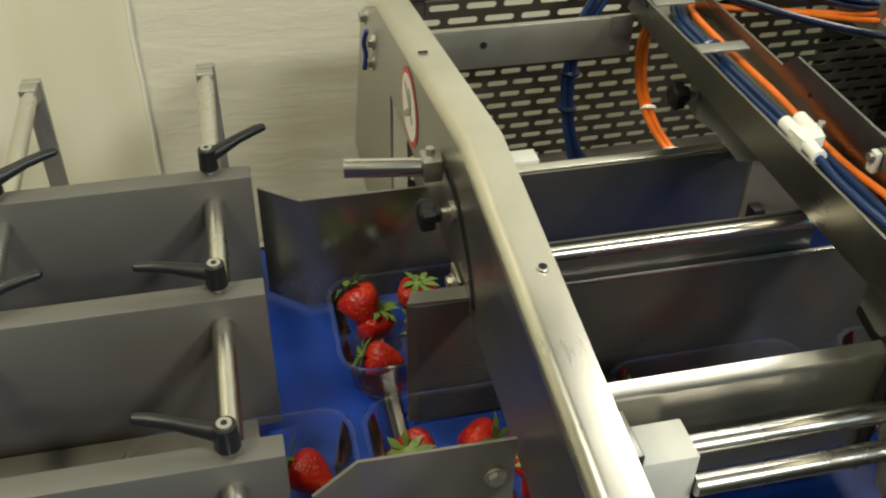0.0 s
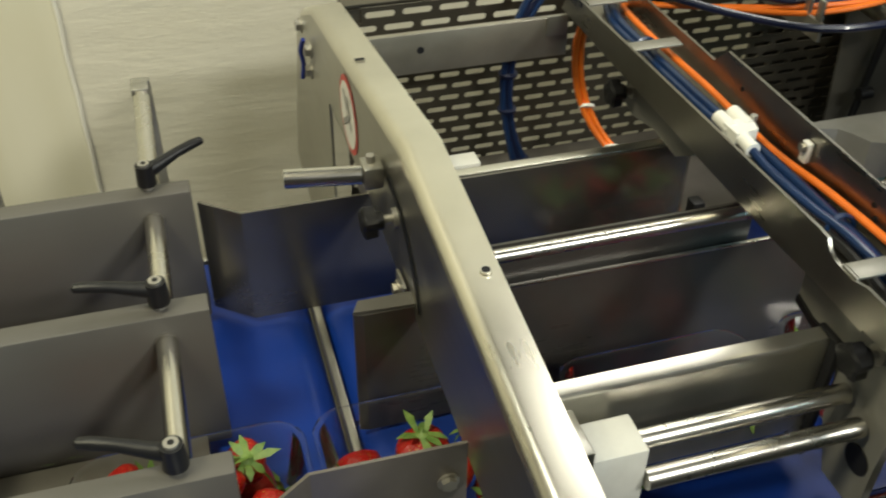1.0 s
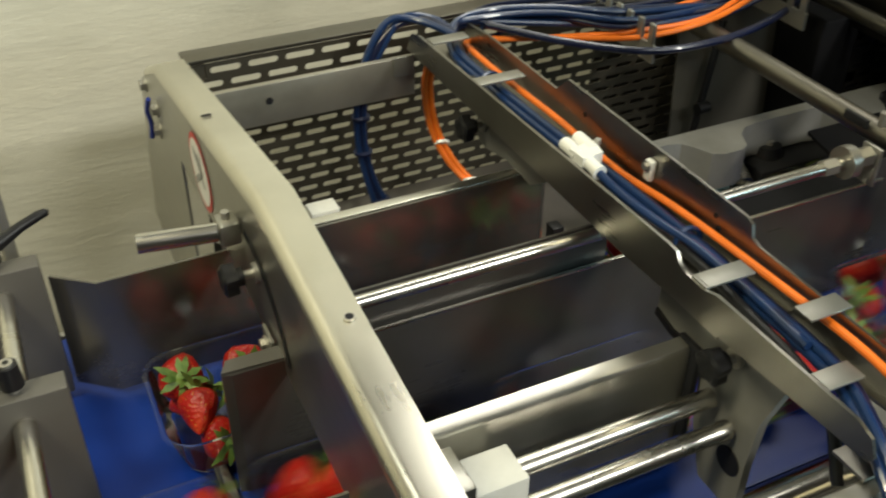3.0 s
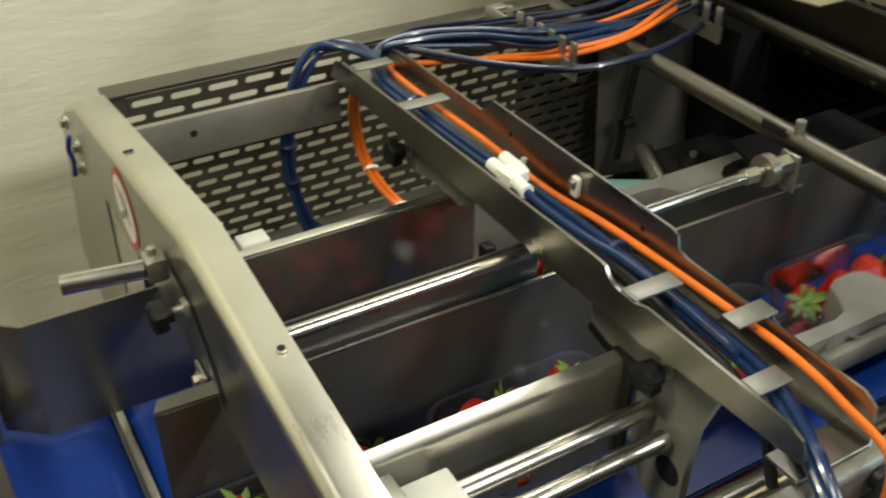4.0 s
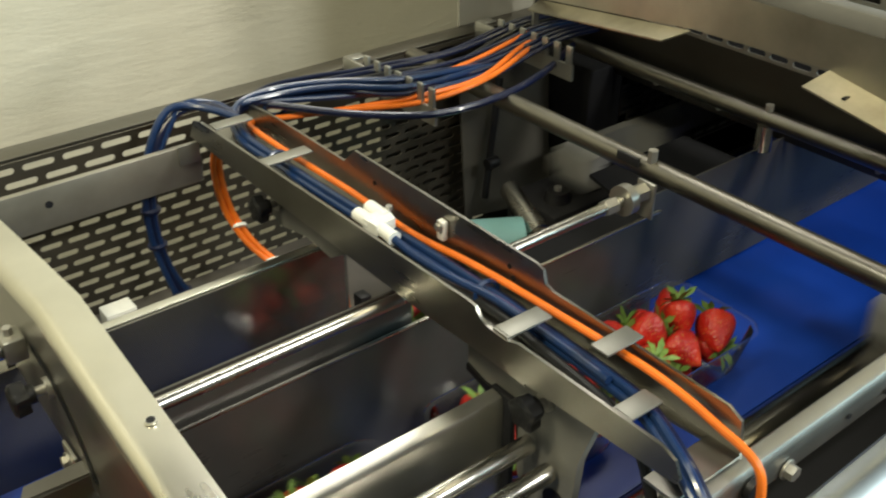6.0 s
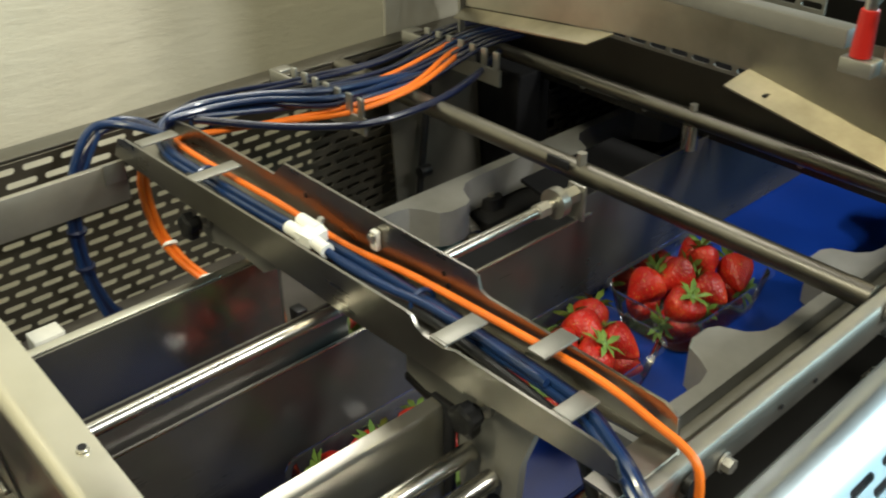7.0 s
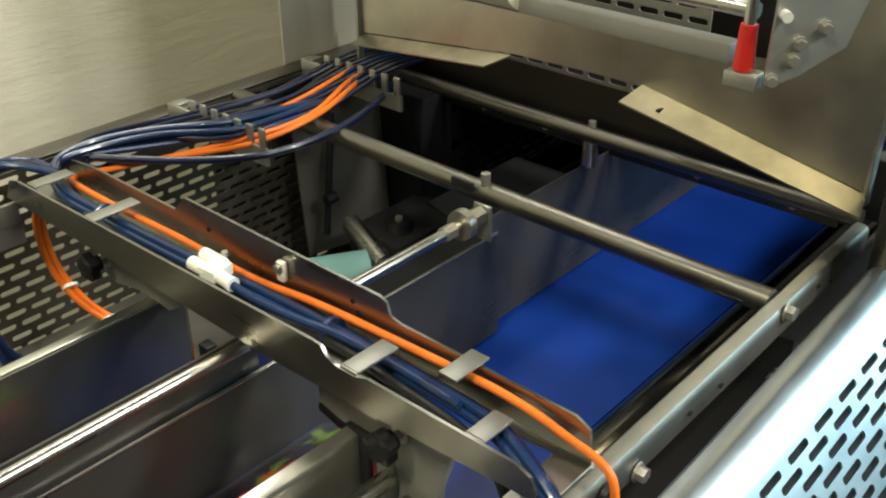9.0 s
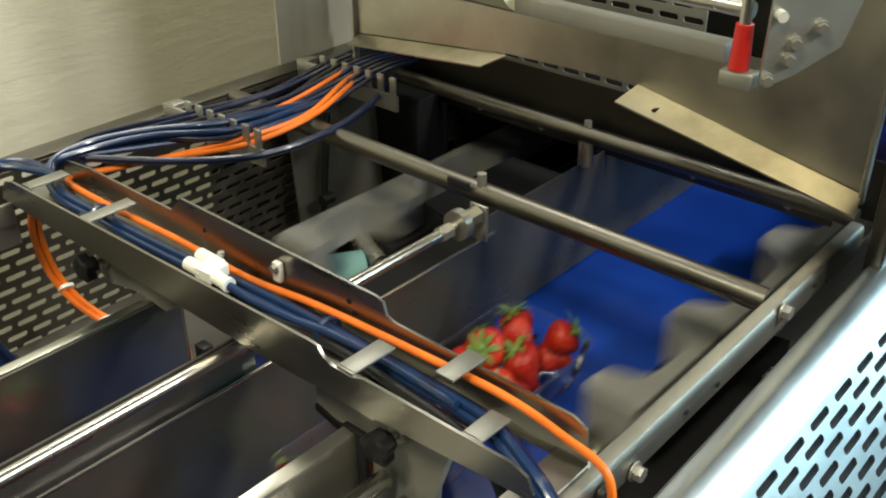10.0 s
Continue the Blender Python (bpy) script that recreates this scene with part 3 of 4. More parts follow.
# ---- brackets below the cable tray ----
brk = thing("guide_bracket", "grey bracket plate hanging under the cable tray", "bracket", "tray brackets")
outline = [(0.4165, 1.104), (0.4165, 1.056), (0.398, 1.052), (0.380, 1.053), (0.370, 1.045), (0.366, 1.0), (0.352, 0.965), (0.318, 0.965), (0.318, 1.007), (0.315, 1.045), (0.304, 1.08), (0.295, 1.100)]
part("plate", slab(B(), [(0.150, y, z) for y, z in outline], (0.006, 0, 0)), M["bracket"], brk)
part("opening", rod(B(), (0.1492, 0.331, 1.0), (0.1499, 0.331, 1.0), 0.010), M["void"], brk)
# Thin black strip following the lower edge of the plate.
part("lower_edge_strip", slab(B(), [(0.1478, y, z) for y, z in ((0.4155, 1.058), (0.398, 1.0535), (0.380, 1.0545), (0.372, 1.047), (0.372, 1.043), (0.380, 1.0495), (0.398, 1.0485), (0.4155, 1.053))], (0.002, 0, 0)), M["black"], brk, "black edge strip")
star_knob((0.150, 0.343, 1.0745), (-1, 0, 0), r=0.0105)
brk2 = thing("guide_bracket", "grey bracket block hanging under the far end of the cable tray", "bracket", "tray brackets")
outline = [(0.674, 1.104), (0.668, 1.053), (0.655, 1.049), (0.617, 1.057), (0.581, 1.055), (0.558, 1.07), (0.556, 1.104)]
part("plate", slab(B(), [(0.150, y, z) for y, z in outline], (0.006, 0, 0)), M["bracket"], brk2)
part("clamp_block", box(B(), 0.1565, 0.178, 0.582, 0.614, 1.058, 1.092, 0.0015), M["bracket"], brk2)
star_knob((0.150, 0.657, 1.070), (-1, 0, 0), r=0.0105)
tip = thing("spring_latch", "small steel latch at the guide sheet end", "latch")
part("latch_body", box(B(), 0.180, 0.190, 0.588, 0.600, 0.955, 1.0, 0.001), M["black"], tip)
part("latch_tip", rod(B(), (0.185, 0.587, 0.968), (0.185, 0.587, 0.985), 0.003), M["bolt"], tip)

# ---- machine frame ----
frame_rear = thing("rear_frame", "stainless rear side frame with slotted ventilation sheet", "machine frame")
part("top_rail", box(B(), XB, 0.60, 0.802, 0.826, 1.098, 1.1015, 0.0006), M["steel_tube"], frame_rear)
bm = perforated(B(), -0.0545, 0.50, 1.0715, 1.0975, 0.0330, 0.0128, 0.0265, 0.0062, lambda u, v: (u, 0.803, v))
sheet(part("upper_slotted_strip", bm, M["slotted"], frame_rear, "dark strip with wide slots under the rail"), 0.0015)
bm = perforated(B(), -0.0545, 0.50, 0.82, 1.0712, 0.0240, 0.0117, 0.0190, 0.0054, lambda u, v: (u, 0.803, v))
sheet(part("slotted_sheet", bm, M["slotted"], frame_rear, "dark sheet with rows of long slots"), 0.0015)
# Unseen sheet, added so less lit wall shows through the slots.
part("slot_dimmer", box(B(), 0.37, 0.50, 0.829, 0.832, 0.80, 1.085), M["backing"], frame_rear, "added sheet that dims the slots")
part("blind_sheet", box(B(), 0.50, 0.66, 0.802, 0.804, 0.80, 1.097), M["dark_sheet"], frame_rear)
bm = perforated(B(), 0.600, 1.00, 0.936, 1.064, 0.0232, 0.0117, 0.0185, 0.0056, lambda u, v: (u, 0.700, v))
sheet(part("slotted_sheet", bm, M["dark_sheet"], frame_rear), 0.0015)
# Another added sheet that dims what shows through these slots.
part("slot_dimmer", box(B(), 0.60, 1.00, 0.735, 0.738, 0.90, 1.066), M["bracket"], frame_rear, "added grey sheet that dims the slots")
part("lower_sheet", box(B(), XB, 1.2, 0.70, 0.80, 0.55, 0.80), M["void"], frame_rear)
ob = part("drip_tray", slab(B(), [(XB + 0.003, 0.640, 0.915), (0.32, 0.640, 0.915), (0.32, 0.800, 0.93), (XB + 0.003, 0.800, 0.93)], (0, 0, 0.002)), M["steel_dark"])
tagged(ob, "dull stainless drip tray below the far lane", "tray")

brace = thing("cross_brace", "flat stainless brace between end frame and cable tray", "brace")
part("bar", box(B(), XB + 0.002, 0.124, 0.736, 0.742, 1.066, 1.1015, 0.0008), M["brushed"], brace)
part("bolt_hole", rod(B(), (-0.004, 0.7352, 1.087), (-0.004, 0.7358, 1.087), 0.003), M["void"], brace)
part("end_tab", box(B(), 0.104, 0.122, 0.7335, 0.7357, 1.086, 1.1035, 0.0005), M["steel"], brace)

rail = thing("front_rail", "stainless front rail with bolts and a cable hole", "machine frame")
bm = B()
prof = [(0.2315, 1.076), (0.2315, 1.0985), (0.2300, 1.1), (0.2245, 1.1), (0.2218, 1.0990), (0.2203, 1.0965), (0.2200, 1.093), (0.2200, 1.077)]
cols = [[bm.verts.new((x, y, z)) for y, z in prof] for x in (0.02, 0.53)]
for k in range(len(prof) - 1):
    bm.faces.new((cols[0][k], cols[0][k + 1], cols[1][k + 1], cols[1][k]))
sheet(part("channel", bm, M["rail"], rail), 0.002)
hexbolt(rail, (0.2062, 0.2192, 1.0805), (0, -1, 0), 0.0046, 0.006)
hexbolt(rail, (0.387, 0.2192, 1.0950), (0, -1, 0), 0.0052, 0.006)
for x, z in ((0.262, 1.087), (0.300, 1.085), (0.44, 1.090), (0.462, 1.084)):
    part("hole", rod(B(), (x, 0.2185, z), (x, 0.2191, z), 0.0018), M["void"], rail)
part("cable_hole", rod(B(), (0.1730, 0.2150, 1.088), (0.1730, 0.2190, 1.088), 0.0070), M["black"], rail, "black cable grommet")
part("end_plate", slab(B(), [(0.385, 0.2215, 1.0755), (0.430, 0.2215, 1.046), (0.430, 0.2215, 0.99), (0.56, 0.2215, 0.99), (0.56, 0.2215, 1.0755)], (0, 0.003, 0)), M["steel_guard"], rail, "pale lit side plate")
part("stay_nut", rod(B(), (0.372, 0.213, 1.046), (0.386, 0.213, 1.046), 0.007, sides=6), M["steel_bright"], rail)
belt_cover = thing("belt_edge_cover", "dark glossy steel tube along the belt edge", "cover")
part("cover_tube", rod(B(), (0.16, 0.3175, 0.944), (1.0, 0.3175, 0.944), 0.0205, sides=36), M["tube_dark"], belt_cover)
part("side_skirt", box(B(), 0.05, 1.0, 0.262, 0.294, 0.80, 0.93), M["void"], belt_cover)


def cross_tube(x, r, z, y1, label):
    top = thing("cross_tube", label, "support tube", "cross tubes")
    part("tube", rod(B(), (x, 0.2320, z), (x, y1, z), r, sides=28), M["steel_tube"], top)
    part("end_collar", rod(B(), (x, 0.2325, z), (x, 0.250, z), r * 1.04, sides=28), M["steel_tube"], top)
    return top


t1 = cross_tube(0.391, 0.0088, 1.095, 0.801, "brushed stainless tube across the machine with a hanging clamp")
part("clamp_bolt", rod(B(), (0.389, 0.478, 1.102), (0.389, 0.478, 1.113), 0.0042, sides=6), M["bolt"], t1)
part("clamp_strap", box(B(), 0.3785, 0.3815, 0.4835, 0.5065, 1.098, 1.1055, 0.0008), M["void"], t1)
t2 = cross_tube(0.546, 0.0075, 1.095, 0.801, "second stainless cross tube below the hood with a spacer post")
part("spacer_post", rod(B(), (0.546, 0.4815, 1.0645), (0.546, 0.4815, 1.089), 0.0076), M["steel_bright"], t2)
part("post_bolt", rod(B(), (0.546, 0.4815, 1.102), (0.546, 0.4815, 1.108), 0.004, sides=6), M["bolt"], t2)
plate = thing("hood_support", "thin dark flat bar with small screws below the hood", "bracket")
part("flat_bar", box(B(), 0.585, 0.589, 0.262, 0.70, 1.060, 1.080, 0.0008), M["dark_sheet"], plate)
for y in (0.30, 0.39, 0.56, 0.64):
    part("screw", rod(B(), (0.5825, y, 1.068), (0.585, y, 1.068), 0.0030, sides=12), M["bolt"], plate)

# ---- interior behind the far lane ----
box1 = thing("drive_housing", "black drive housing deep inside the machine", "housing")
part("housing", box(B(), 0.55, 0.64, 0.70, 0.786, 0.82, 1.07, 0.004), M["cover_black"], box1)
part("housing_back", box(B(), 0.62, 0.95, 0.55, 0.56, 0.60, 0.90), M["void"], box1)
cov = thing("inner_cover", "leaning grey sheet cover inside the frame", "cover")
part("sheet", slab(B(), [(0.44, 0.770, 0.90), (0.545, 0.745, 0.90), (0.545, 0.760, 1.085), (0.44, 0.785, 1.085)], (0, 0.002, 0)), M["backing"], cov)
# Added black panel keeps the gap under the slotted sheet dark.
part("dark_closing_panel", box(B(), 0.57, 1.2, 0.640, 0.699, 0.86, 0.934), M["cover_black"], box1)
part("rod", rod(B(), (0.452, 0.752, 0.93), (0.480, 0.765, 1.06), 0.004), M["black"], cov)
part("joint", rod(B(), (0.448, 0.745, 0.975), (0.462, 0.745, 0.975), 0.006), M["black"], cov)
mot = thing("drive_unit", "small black drive with teal lit cover plate and shaft", "motor")
part("cover_shell", rod(B(), (0.375, 0.690, 0.930), (0.425, 0.660, 0.930), 0.024, sides=32), M["teal"], mot, "rounded cover shell with teal light in its colour")
part("shaft", rod(B(), (0.430, 0.640, 0.945), (0.455, 0.715, 0.955), 0.011), M["steel_bright"], mot)
part("gearbox", box(B(), 0.450, 0.56, 0.640, 0.715, 0.90, 0.955, 0.006), M["void"], mot)
part("hub", rod(B(), (0.480, 0.668, 0.955), (0.480, 0.668, 0.966), 0.015, 0.012), M["black"], mot)
part("hub_screw", rod(B(), (0.480, 0.668, 0.966), (0.480, 0.668, 0.970), 0.004), M["bolt"], mot)

# ---- hood of the next machine ----
hood = thing("hood", "stained stainless hood with bent flanges over the belt", "hood")
XH = 0.505
part("upright_sheet", slab(B(), [(XH, 0.735, 1.148), (XH, 0.545, 1.168), (XH, 0.411, 1.172), (XH, 0.2225, 1.1365), (XH, 0.2225, 1.60), (XH, 0.275, 1.60), (XH, 0.300, 1.216), (XH, 0.735, 1.200)], (0.002, 0, 0)), M["hood"], hood)
part("top_sheet", slab(B(), [(XH, 0.735, 1.2004), (XH, 0.735, 1.50), (XH, 0.74, 1.50), (XH, 0.74, 1.2004)], (0.002, 0, 0)), M["hood"], hood)
part("left_flange", slab(B(), [(XH - 0.001, 0.735, 1.147), (XH - 0.001, 0.545, 1.167), (XH - 0.021, 0.560, 1.1585), (XH - 0.017, 0.735, 1.1405)], (0, 0, -0.0015)), M["flange"], hood, "bent left flange")
part("right_flange", slab(B(), [(XH + 0.001, 0.411, 1.1722), (0.474, 0.413, 1.1662), (0.4775, 0.330, 1.1500), (0.484, 0.216, 1.1270), (XH + 0.001, 0.2215, 1.1360), (XH + 0.001, 0.330, 1.1568)], (0, 0, -0.0015)), M["flange"], hood, "bent right flange with slots")
for x, y, z in ((0.487, 0.383, 1.1615),):
    part("slot", box(B(), x - 0.0035, x + 0.0035, y - 0.0016, y + 0.0016, z + 0.0006, z + 0.0022), M["void"], hood)
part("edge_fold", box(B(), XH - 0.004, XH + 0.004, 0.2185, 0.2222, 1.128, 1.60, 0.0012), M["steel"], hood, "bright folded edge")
part("far_upright", box(B(), 0.50, 0.507, 0.738, 0.741, 1.10, 1.6), M["steel"], hood)
part("rear_cover", box(B(), 0.477, 0.95, 0.830, 0.833, 1.095, 1.6), M["rear_cover"], hood, "plain rear cover sheet")
part("right_post", box(B(), 0.46, 0.53, 0.184, 0.197, 1.0, 1.6, 0.002), M["dark_sheet"], hood)
# Black and dim sheets in here stand in for shade under the hood.
inner = thing("hood_interior", "dark inside of the hood with slotted sheet", "housing")
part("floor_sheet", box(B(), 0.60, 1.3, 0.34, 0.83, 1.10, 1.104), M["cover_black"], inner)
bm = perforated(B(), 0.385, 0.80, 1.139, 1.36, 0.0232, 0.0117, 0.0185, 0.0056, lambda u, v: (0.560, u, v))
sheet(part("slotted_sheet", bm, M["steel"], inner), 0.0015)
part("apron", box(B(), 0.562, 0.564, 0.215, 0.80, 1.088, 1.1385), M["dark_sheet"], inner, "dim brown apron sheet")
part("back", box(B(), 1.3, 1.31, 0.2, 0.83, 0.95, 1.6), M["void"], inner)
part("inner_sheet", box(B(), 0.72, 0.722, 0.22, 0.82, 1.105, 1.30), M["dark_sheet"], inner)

# ---- film head above the hood ----
head = thing("film_unwinder", "film unwinding head with bolted side plate and red stop", "machine head")
part("side_plate", slab(B(), [(0.286, 0.2185, 1.278), (0.300, 0.2080, 1.284), (0.320, 0.1940, 1.297), (0.332, 0.186, 1.340), (0.332, 0.186, 1.40), (0.288, 0.2170, 1.40)], (0.0012, 0.0016, 0)), M["steel"], head)
part("foot_block", box(B(), 0.281, 0.293, 0.2215, 0.2385, 1.2775, 1.2855, 0.0008), M["steel"], head)
bm = B()
rod(bm, (0.287, 0.231, 1.286), (0.287, 0.231, 1.309), 0.0054, 0.0044)
part("red_stop", bm, M["red"], head, "red plastic stop")
part("pin", rod(B(), (0.287, 0.231, 1.309), (0.287, 0.231, 1.335), 0.003), M["steel_bright"], head)
d = Vector((-0.8, -0.6, 0)).normalized()
for q in ((0.289, 0.2165, 1.283), (0.297, 0.2105, 1.293), (0.2985, 0.2090, 1.301), (0.309, 0.2015, 1.308)):
    hexbolt(head, Vector(q) + d * 0.0004, d, 0.0028, 0.004)
part("spacer", rod(B(), (0.290, 0.216, 1.316), (0.286, 0.212, 1.316), 0.0027), M["block"], head)
part("cross_beam", box(B(), 0.288, 0.300, 0.240, 0.75, 1.286, 1.2965, 0.0015), M["bracket"], head, "pale painted cross beam")
part("roller", rod(B(), (0.297, 0.232, 1.313), (0.297, 0.70, 1.313), 0.0042), M["steel_bright"], head)
part("roller", rod(B(), (0.330, 0.235, 1.330), (0.330, 0.70, 1.330), 0.006), M["steel_bright"], head)
part("film_roll", rod(B(), (0.300, 0.374, 1.313), (0.300, 0.431, 1.313), 0.028, sides=40), M["cream"], head, "cream film roll")
part("hanger", box(B(), 0.300, 0.330, 0.190, 0.200, 1.38, 3.0, 0.002), M["steel"], head)
part("red_cap", rod(B(), (0.300, 0.478, 1.290), (0.300, 0.490, 1.290), 0.005), M["red"], head)

# ---- perforated guard on the near side ----
guard = thing("side_guard", "satin metal guard with rounded shoulder and slanted slot rows", "guard", at=(0, 0, -0.0065))
guard.rotation_euler = (0, radians(-2.2), 0)
bm = B()
prof = [(0.1965, 0.95), (0.1965, 1.084), (0.1955, 1.0905), (0.1925, 1.0945), (0.188, 1.0958), (0.182, 1.0950), (0.175, 1.0918), (0.1685, 1.0865), (0.163, 1.0795)]
cols = [[bm.verts.new((x, y, z)) for y, z in prof] for x in (0.10, 1.4)]
for k in range(len(prof) - 1):
    bm.faces.new((cols[0][k], cols[0][k + 1], cols[1][k + 1], cols[1][k]))
sheet(part("shoulder", bm, M["steel_guard"], guard), 0.0015)
GV = Vector((0, -0.62, -0.78)).normalized()
bm = perforated(B(), 0.10, 1.40, 0.0, 0.16, 0.0340, 0.0088, 0.0240, 0.0050, lambda u, v: Vector((u, 0.163, 1.0795)) + GV * v)
sheet(part("slotted_face", bm, M["steel_guard"], guard), 0.0015)
part("lower_face", box(B(), 0.10, 1.40, 0.060, 0.064, 0.55, 0.956), M["steel_guard"], guard)
# Added near-black sheet, so the depth behind the slots stays dark.
part("slot_darkener", slab(B(), [(0.10, 0.168, 1.060), (1.4, 0.168, 1.060), (1.4, 0.085, 0.957), (0.10, 0.085, 0.957)], (0, 0.01, -0.01)), M["void"], guard)

# ---- cable tray ----
tray = thing("cable_tray", "folded stainless cable tray carrying hoses across the machine", "cable tray")
XL, XR = 0.1225, 0.1725
bm = B()
slab(bm, [(XL, 0.335, 1.1045), (XR, 0.335, 1.1045), (XR, 0.745, 1.1045), (XL, 0.745, 1.1045)], (0, 0, 0.002))
part("floor_sheet", bm, M["tray"], tray)
bm = B()
slab(bm, [(XL, 0.228, 1.1015), (XR, 0.228, 1.1015), (XR, 0.248, 1.1015), (XL, 0.248, 1.1015)], (0, 0, 0.002))
part("end_sheet", bm, M["tray"], tray)
part("side_strip", slab(B(), [(0.168, 0.2485, 1.1015), (XR, 0.2485, 1.1015), (XR, 0.3345, 1.1015), (0.160, 0.3345, 1.1015)], (0, 0, 0.002)), M["tray"], tray)


def flange(x, outline, name):
    return part(name, slab(B(), [(x, y, z) for y, z in outline], (0.002, 0, 0)), M["tray"], tray)


flange(XL - 0.002, [(0.228, 1.1160), (0.332, 1.1085), (0.420, 1.1045), (0.745, 1.1045), (0.735, 1.122), (0.720, 1.126), (0.384, 1.1370), (0.376, 1.1365), (0.3720, 1.1310), (0.366, 1.1285), (0.350, 1.1280), (0.340, 1.1315), (0.240, 1.1325), (0.230, 1.1290), (0.226, 1.1200)], "left_flange")
flange(XR, [(0.228, 1.1), (0.745, 1.1), (0.735, 1.122), (0.700, 1.126), (0.590, 1.127), (0.575, 1.141), (0.382, 1.1415), (0.376, 1.1395), (0.3735, 1.131), (0.366, 1.1290), (0.240, 1.1285), (0.231, 1.1240)], "right_flange")
for y, z in ((0.405, 1.128), (0.401, 1.121), (0.55, 1.125)):
    part("hole", rod(B(), (XR - 0.0006, y, z), (XR - 0.0001, y, z), 0.0018), M["void"], tray)


def strap(x0, x1, y, z, tilt=0.0, fold=True):
    bm = box(B(), x0, x1, y - 0.0065, y + 0.0065, z, z + 0.0016, 0.0004)
    ob = part("strap", bm, M["rail"], tray, "bent steel cable strap")
    if fold:
        part("strap_leg", box(B(), x0 - 0.002, x0 - 0.0002, y - 0.0065, y + 0.0065, z - 0.012, z + 0.0016, 0.0004), M["rail"], tray)


strap(0.1235, 0.155, 0.3555, 1.1282)
strap(0.150, 0.1780, 0.308, 1.1315, fold=False)
strap(0.133, 0.156, 0.2735, 1.1205)
strap(0.126, 0.165, 0.628, 1.1235)
strap(0.126, 0.157, 0.706, 1.1250)
part("clip", box(B(), XR - 0.005, XR - 0.0003, 0.465, 0.472, 1.118, 1.1325, 0.0012), M["white_plastic"], tray, "white nylon clip")
hexbolt(tray, (XR - 0.005, 0.4685, 1.129), (-1, 0, 0), 0.0026, 0.003)

tee = thing("tee_fitting", "white plastic push-in pneumatic tee on the hoses", "fitting")
part("body", slab(B(), [(0.1290, 0.5010, 1.1265), (0.1490, 0.5035, 1.1265), (0.1460, 0.4880, 1.1265), (0.1300, 0.4860, 1.1265)], (0, 0, 0.0075)), M["white_plastic"], tee)
part("port", rod(B(), (0.1335, 0.5140, 1.1300), (0.1335, 0.4960, 1.1300), 0.0048), M["white_plastic"], tee)
part("port", rod(B(), (0.1445, 0.5160, 1.1305), (0.1445, 0.4960, 1.1305), 0.0050), M["white_plastic"], tee)
part("outlet", rod(B(), (0.1350, 0.4880, 1.1300), (0.1350, 0.4765, 1.1290), 0.0046), M["white_plastic"], tee)
part("collar", rod(B(), (0.1350, 0.4764, 1.1290), (0.1350, 0.4735, 1.1288), 0.0050), M["white_plastic"], tee)
part("screw", rod(B(), (0.1490, 0.4990, 1.1340), (0.1490, 0.4990, 1.1372), 0.0022), M["bolt"], tee)

# ---- hoses and cables ----
G = "hoses in the cable tray"


def hose(name, points, r, material, label, category="hose", group=G):
    ob = part(name, sweep(B(), points, r), material)
    return tagged(ob, label, category, group)


BLUE = "glossy dark blue pneumatic hose lying in the tray"
for k in range(3):
    dx, dz = (-0.006, 0.0, 0.005)[k], (0.0, 0.003, 0.001)[k]
    w = random.uniform(-0.0015, 0.0015)
    pts = [(0.42 + dx, 0.705 + dz, 1.108), (0.31, 0.700 + 2 * dx, 1.119 + dz), (0.245, 0.725 + dx, 1.125 + dz), (0.195, 0.742 + dx, 1.124 + dz), (0.160 + dx * 0.4, 0.735, 1.122 + dz * 0.5),
           (0.147 + dx * 0.6, 0.700, 1.113 + dz), (0.147 + dx * 0.6, 0.640, 1.112 + dz), (0.149 + dx * 0.7 + w, 0.560, 1.112 + dz), (0.155 + dx * 0.8 + w, 0.490, 1.111 + dz),
           (0.159 + dx * 0.7, 0.440, 1.110 + dz), (0.160 + dx * 0.7, 0.400, 1.110 + dz), (0.159 + dx * 0.7, 0.350, 1.110 + dz), (0.157 + dx * 0.7, 0.300, 1.111 + dz), (0.152 + dx * 0.7, 0.272, 1.112 + dz),
           (0.142 + dx * 0.7, 0.248, 1.112 + dz), (0.133 + dx * 0.7, 0.226, 1.108 + dz), (0.127 + dx * 0.7, 0.205, 1.092), (0.124 + dx * 0.6, 0.196, 1.05)]
    hose("pneumatic_hose", pts, 0.0028, M["hose_blue"] if k != 2 else M["hose_dark"], BLUE)
hose("pneumatic_hose", [(0.135, 0.474, 1.1285), (0.138, 0.455, 1.124), (0.146, 0.425, 1.119), (0.153, 0.395, 1.117), (0.154, 0.350, 1.116), (0.151, 0.300, 1.117)], 0.0028, M["hose_blue"], "blue hose pushed into the white tee")
hose("power_cable", [(0.140, 0.66, 1.1105), (0.137, 0.55, 1.1105), (0.140, 0.47, 1.1105), (0.150, 0.400, 1.1105), (0.147, 0.347, 1.1105), (0.1455, 0.296, 1.107), (0.141, 0.268, 1.100), (0.138, 0.250, 1.07)], 0.0034, M["hose_black"], "black round cable along the tray floor", "cable")
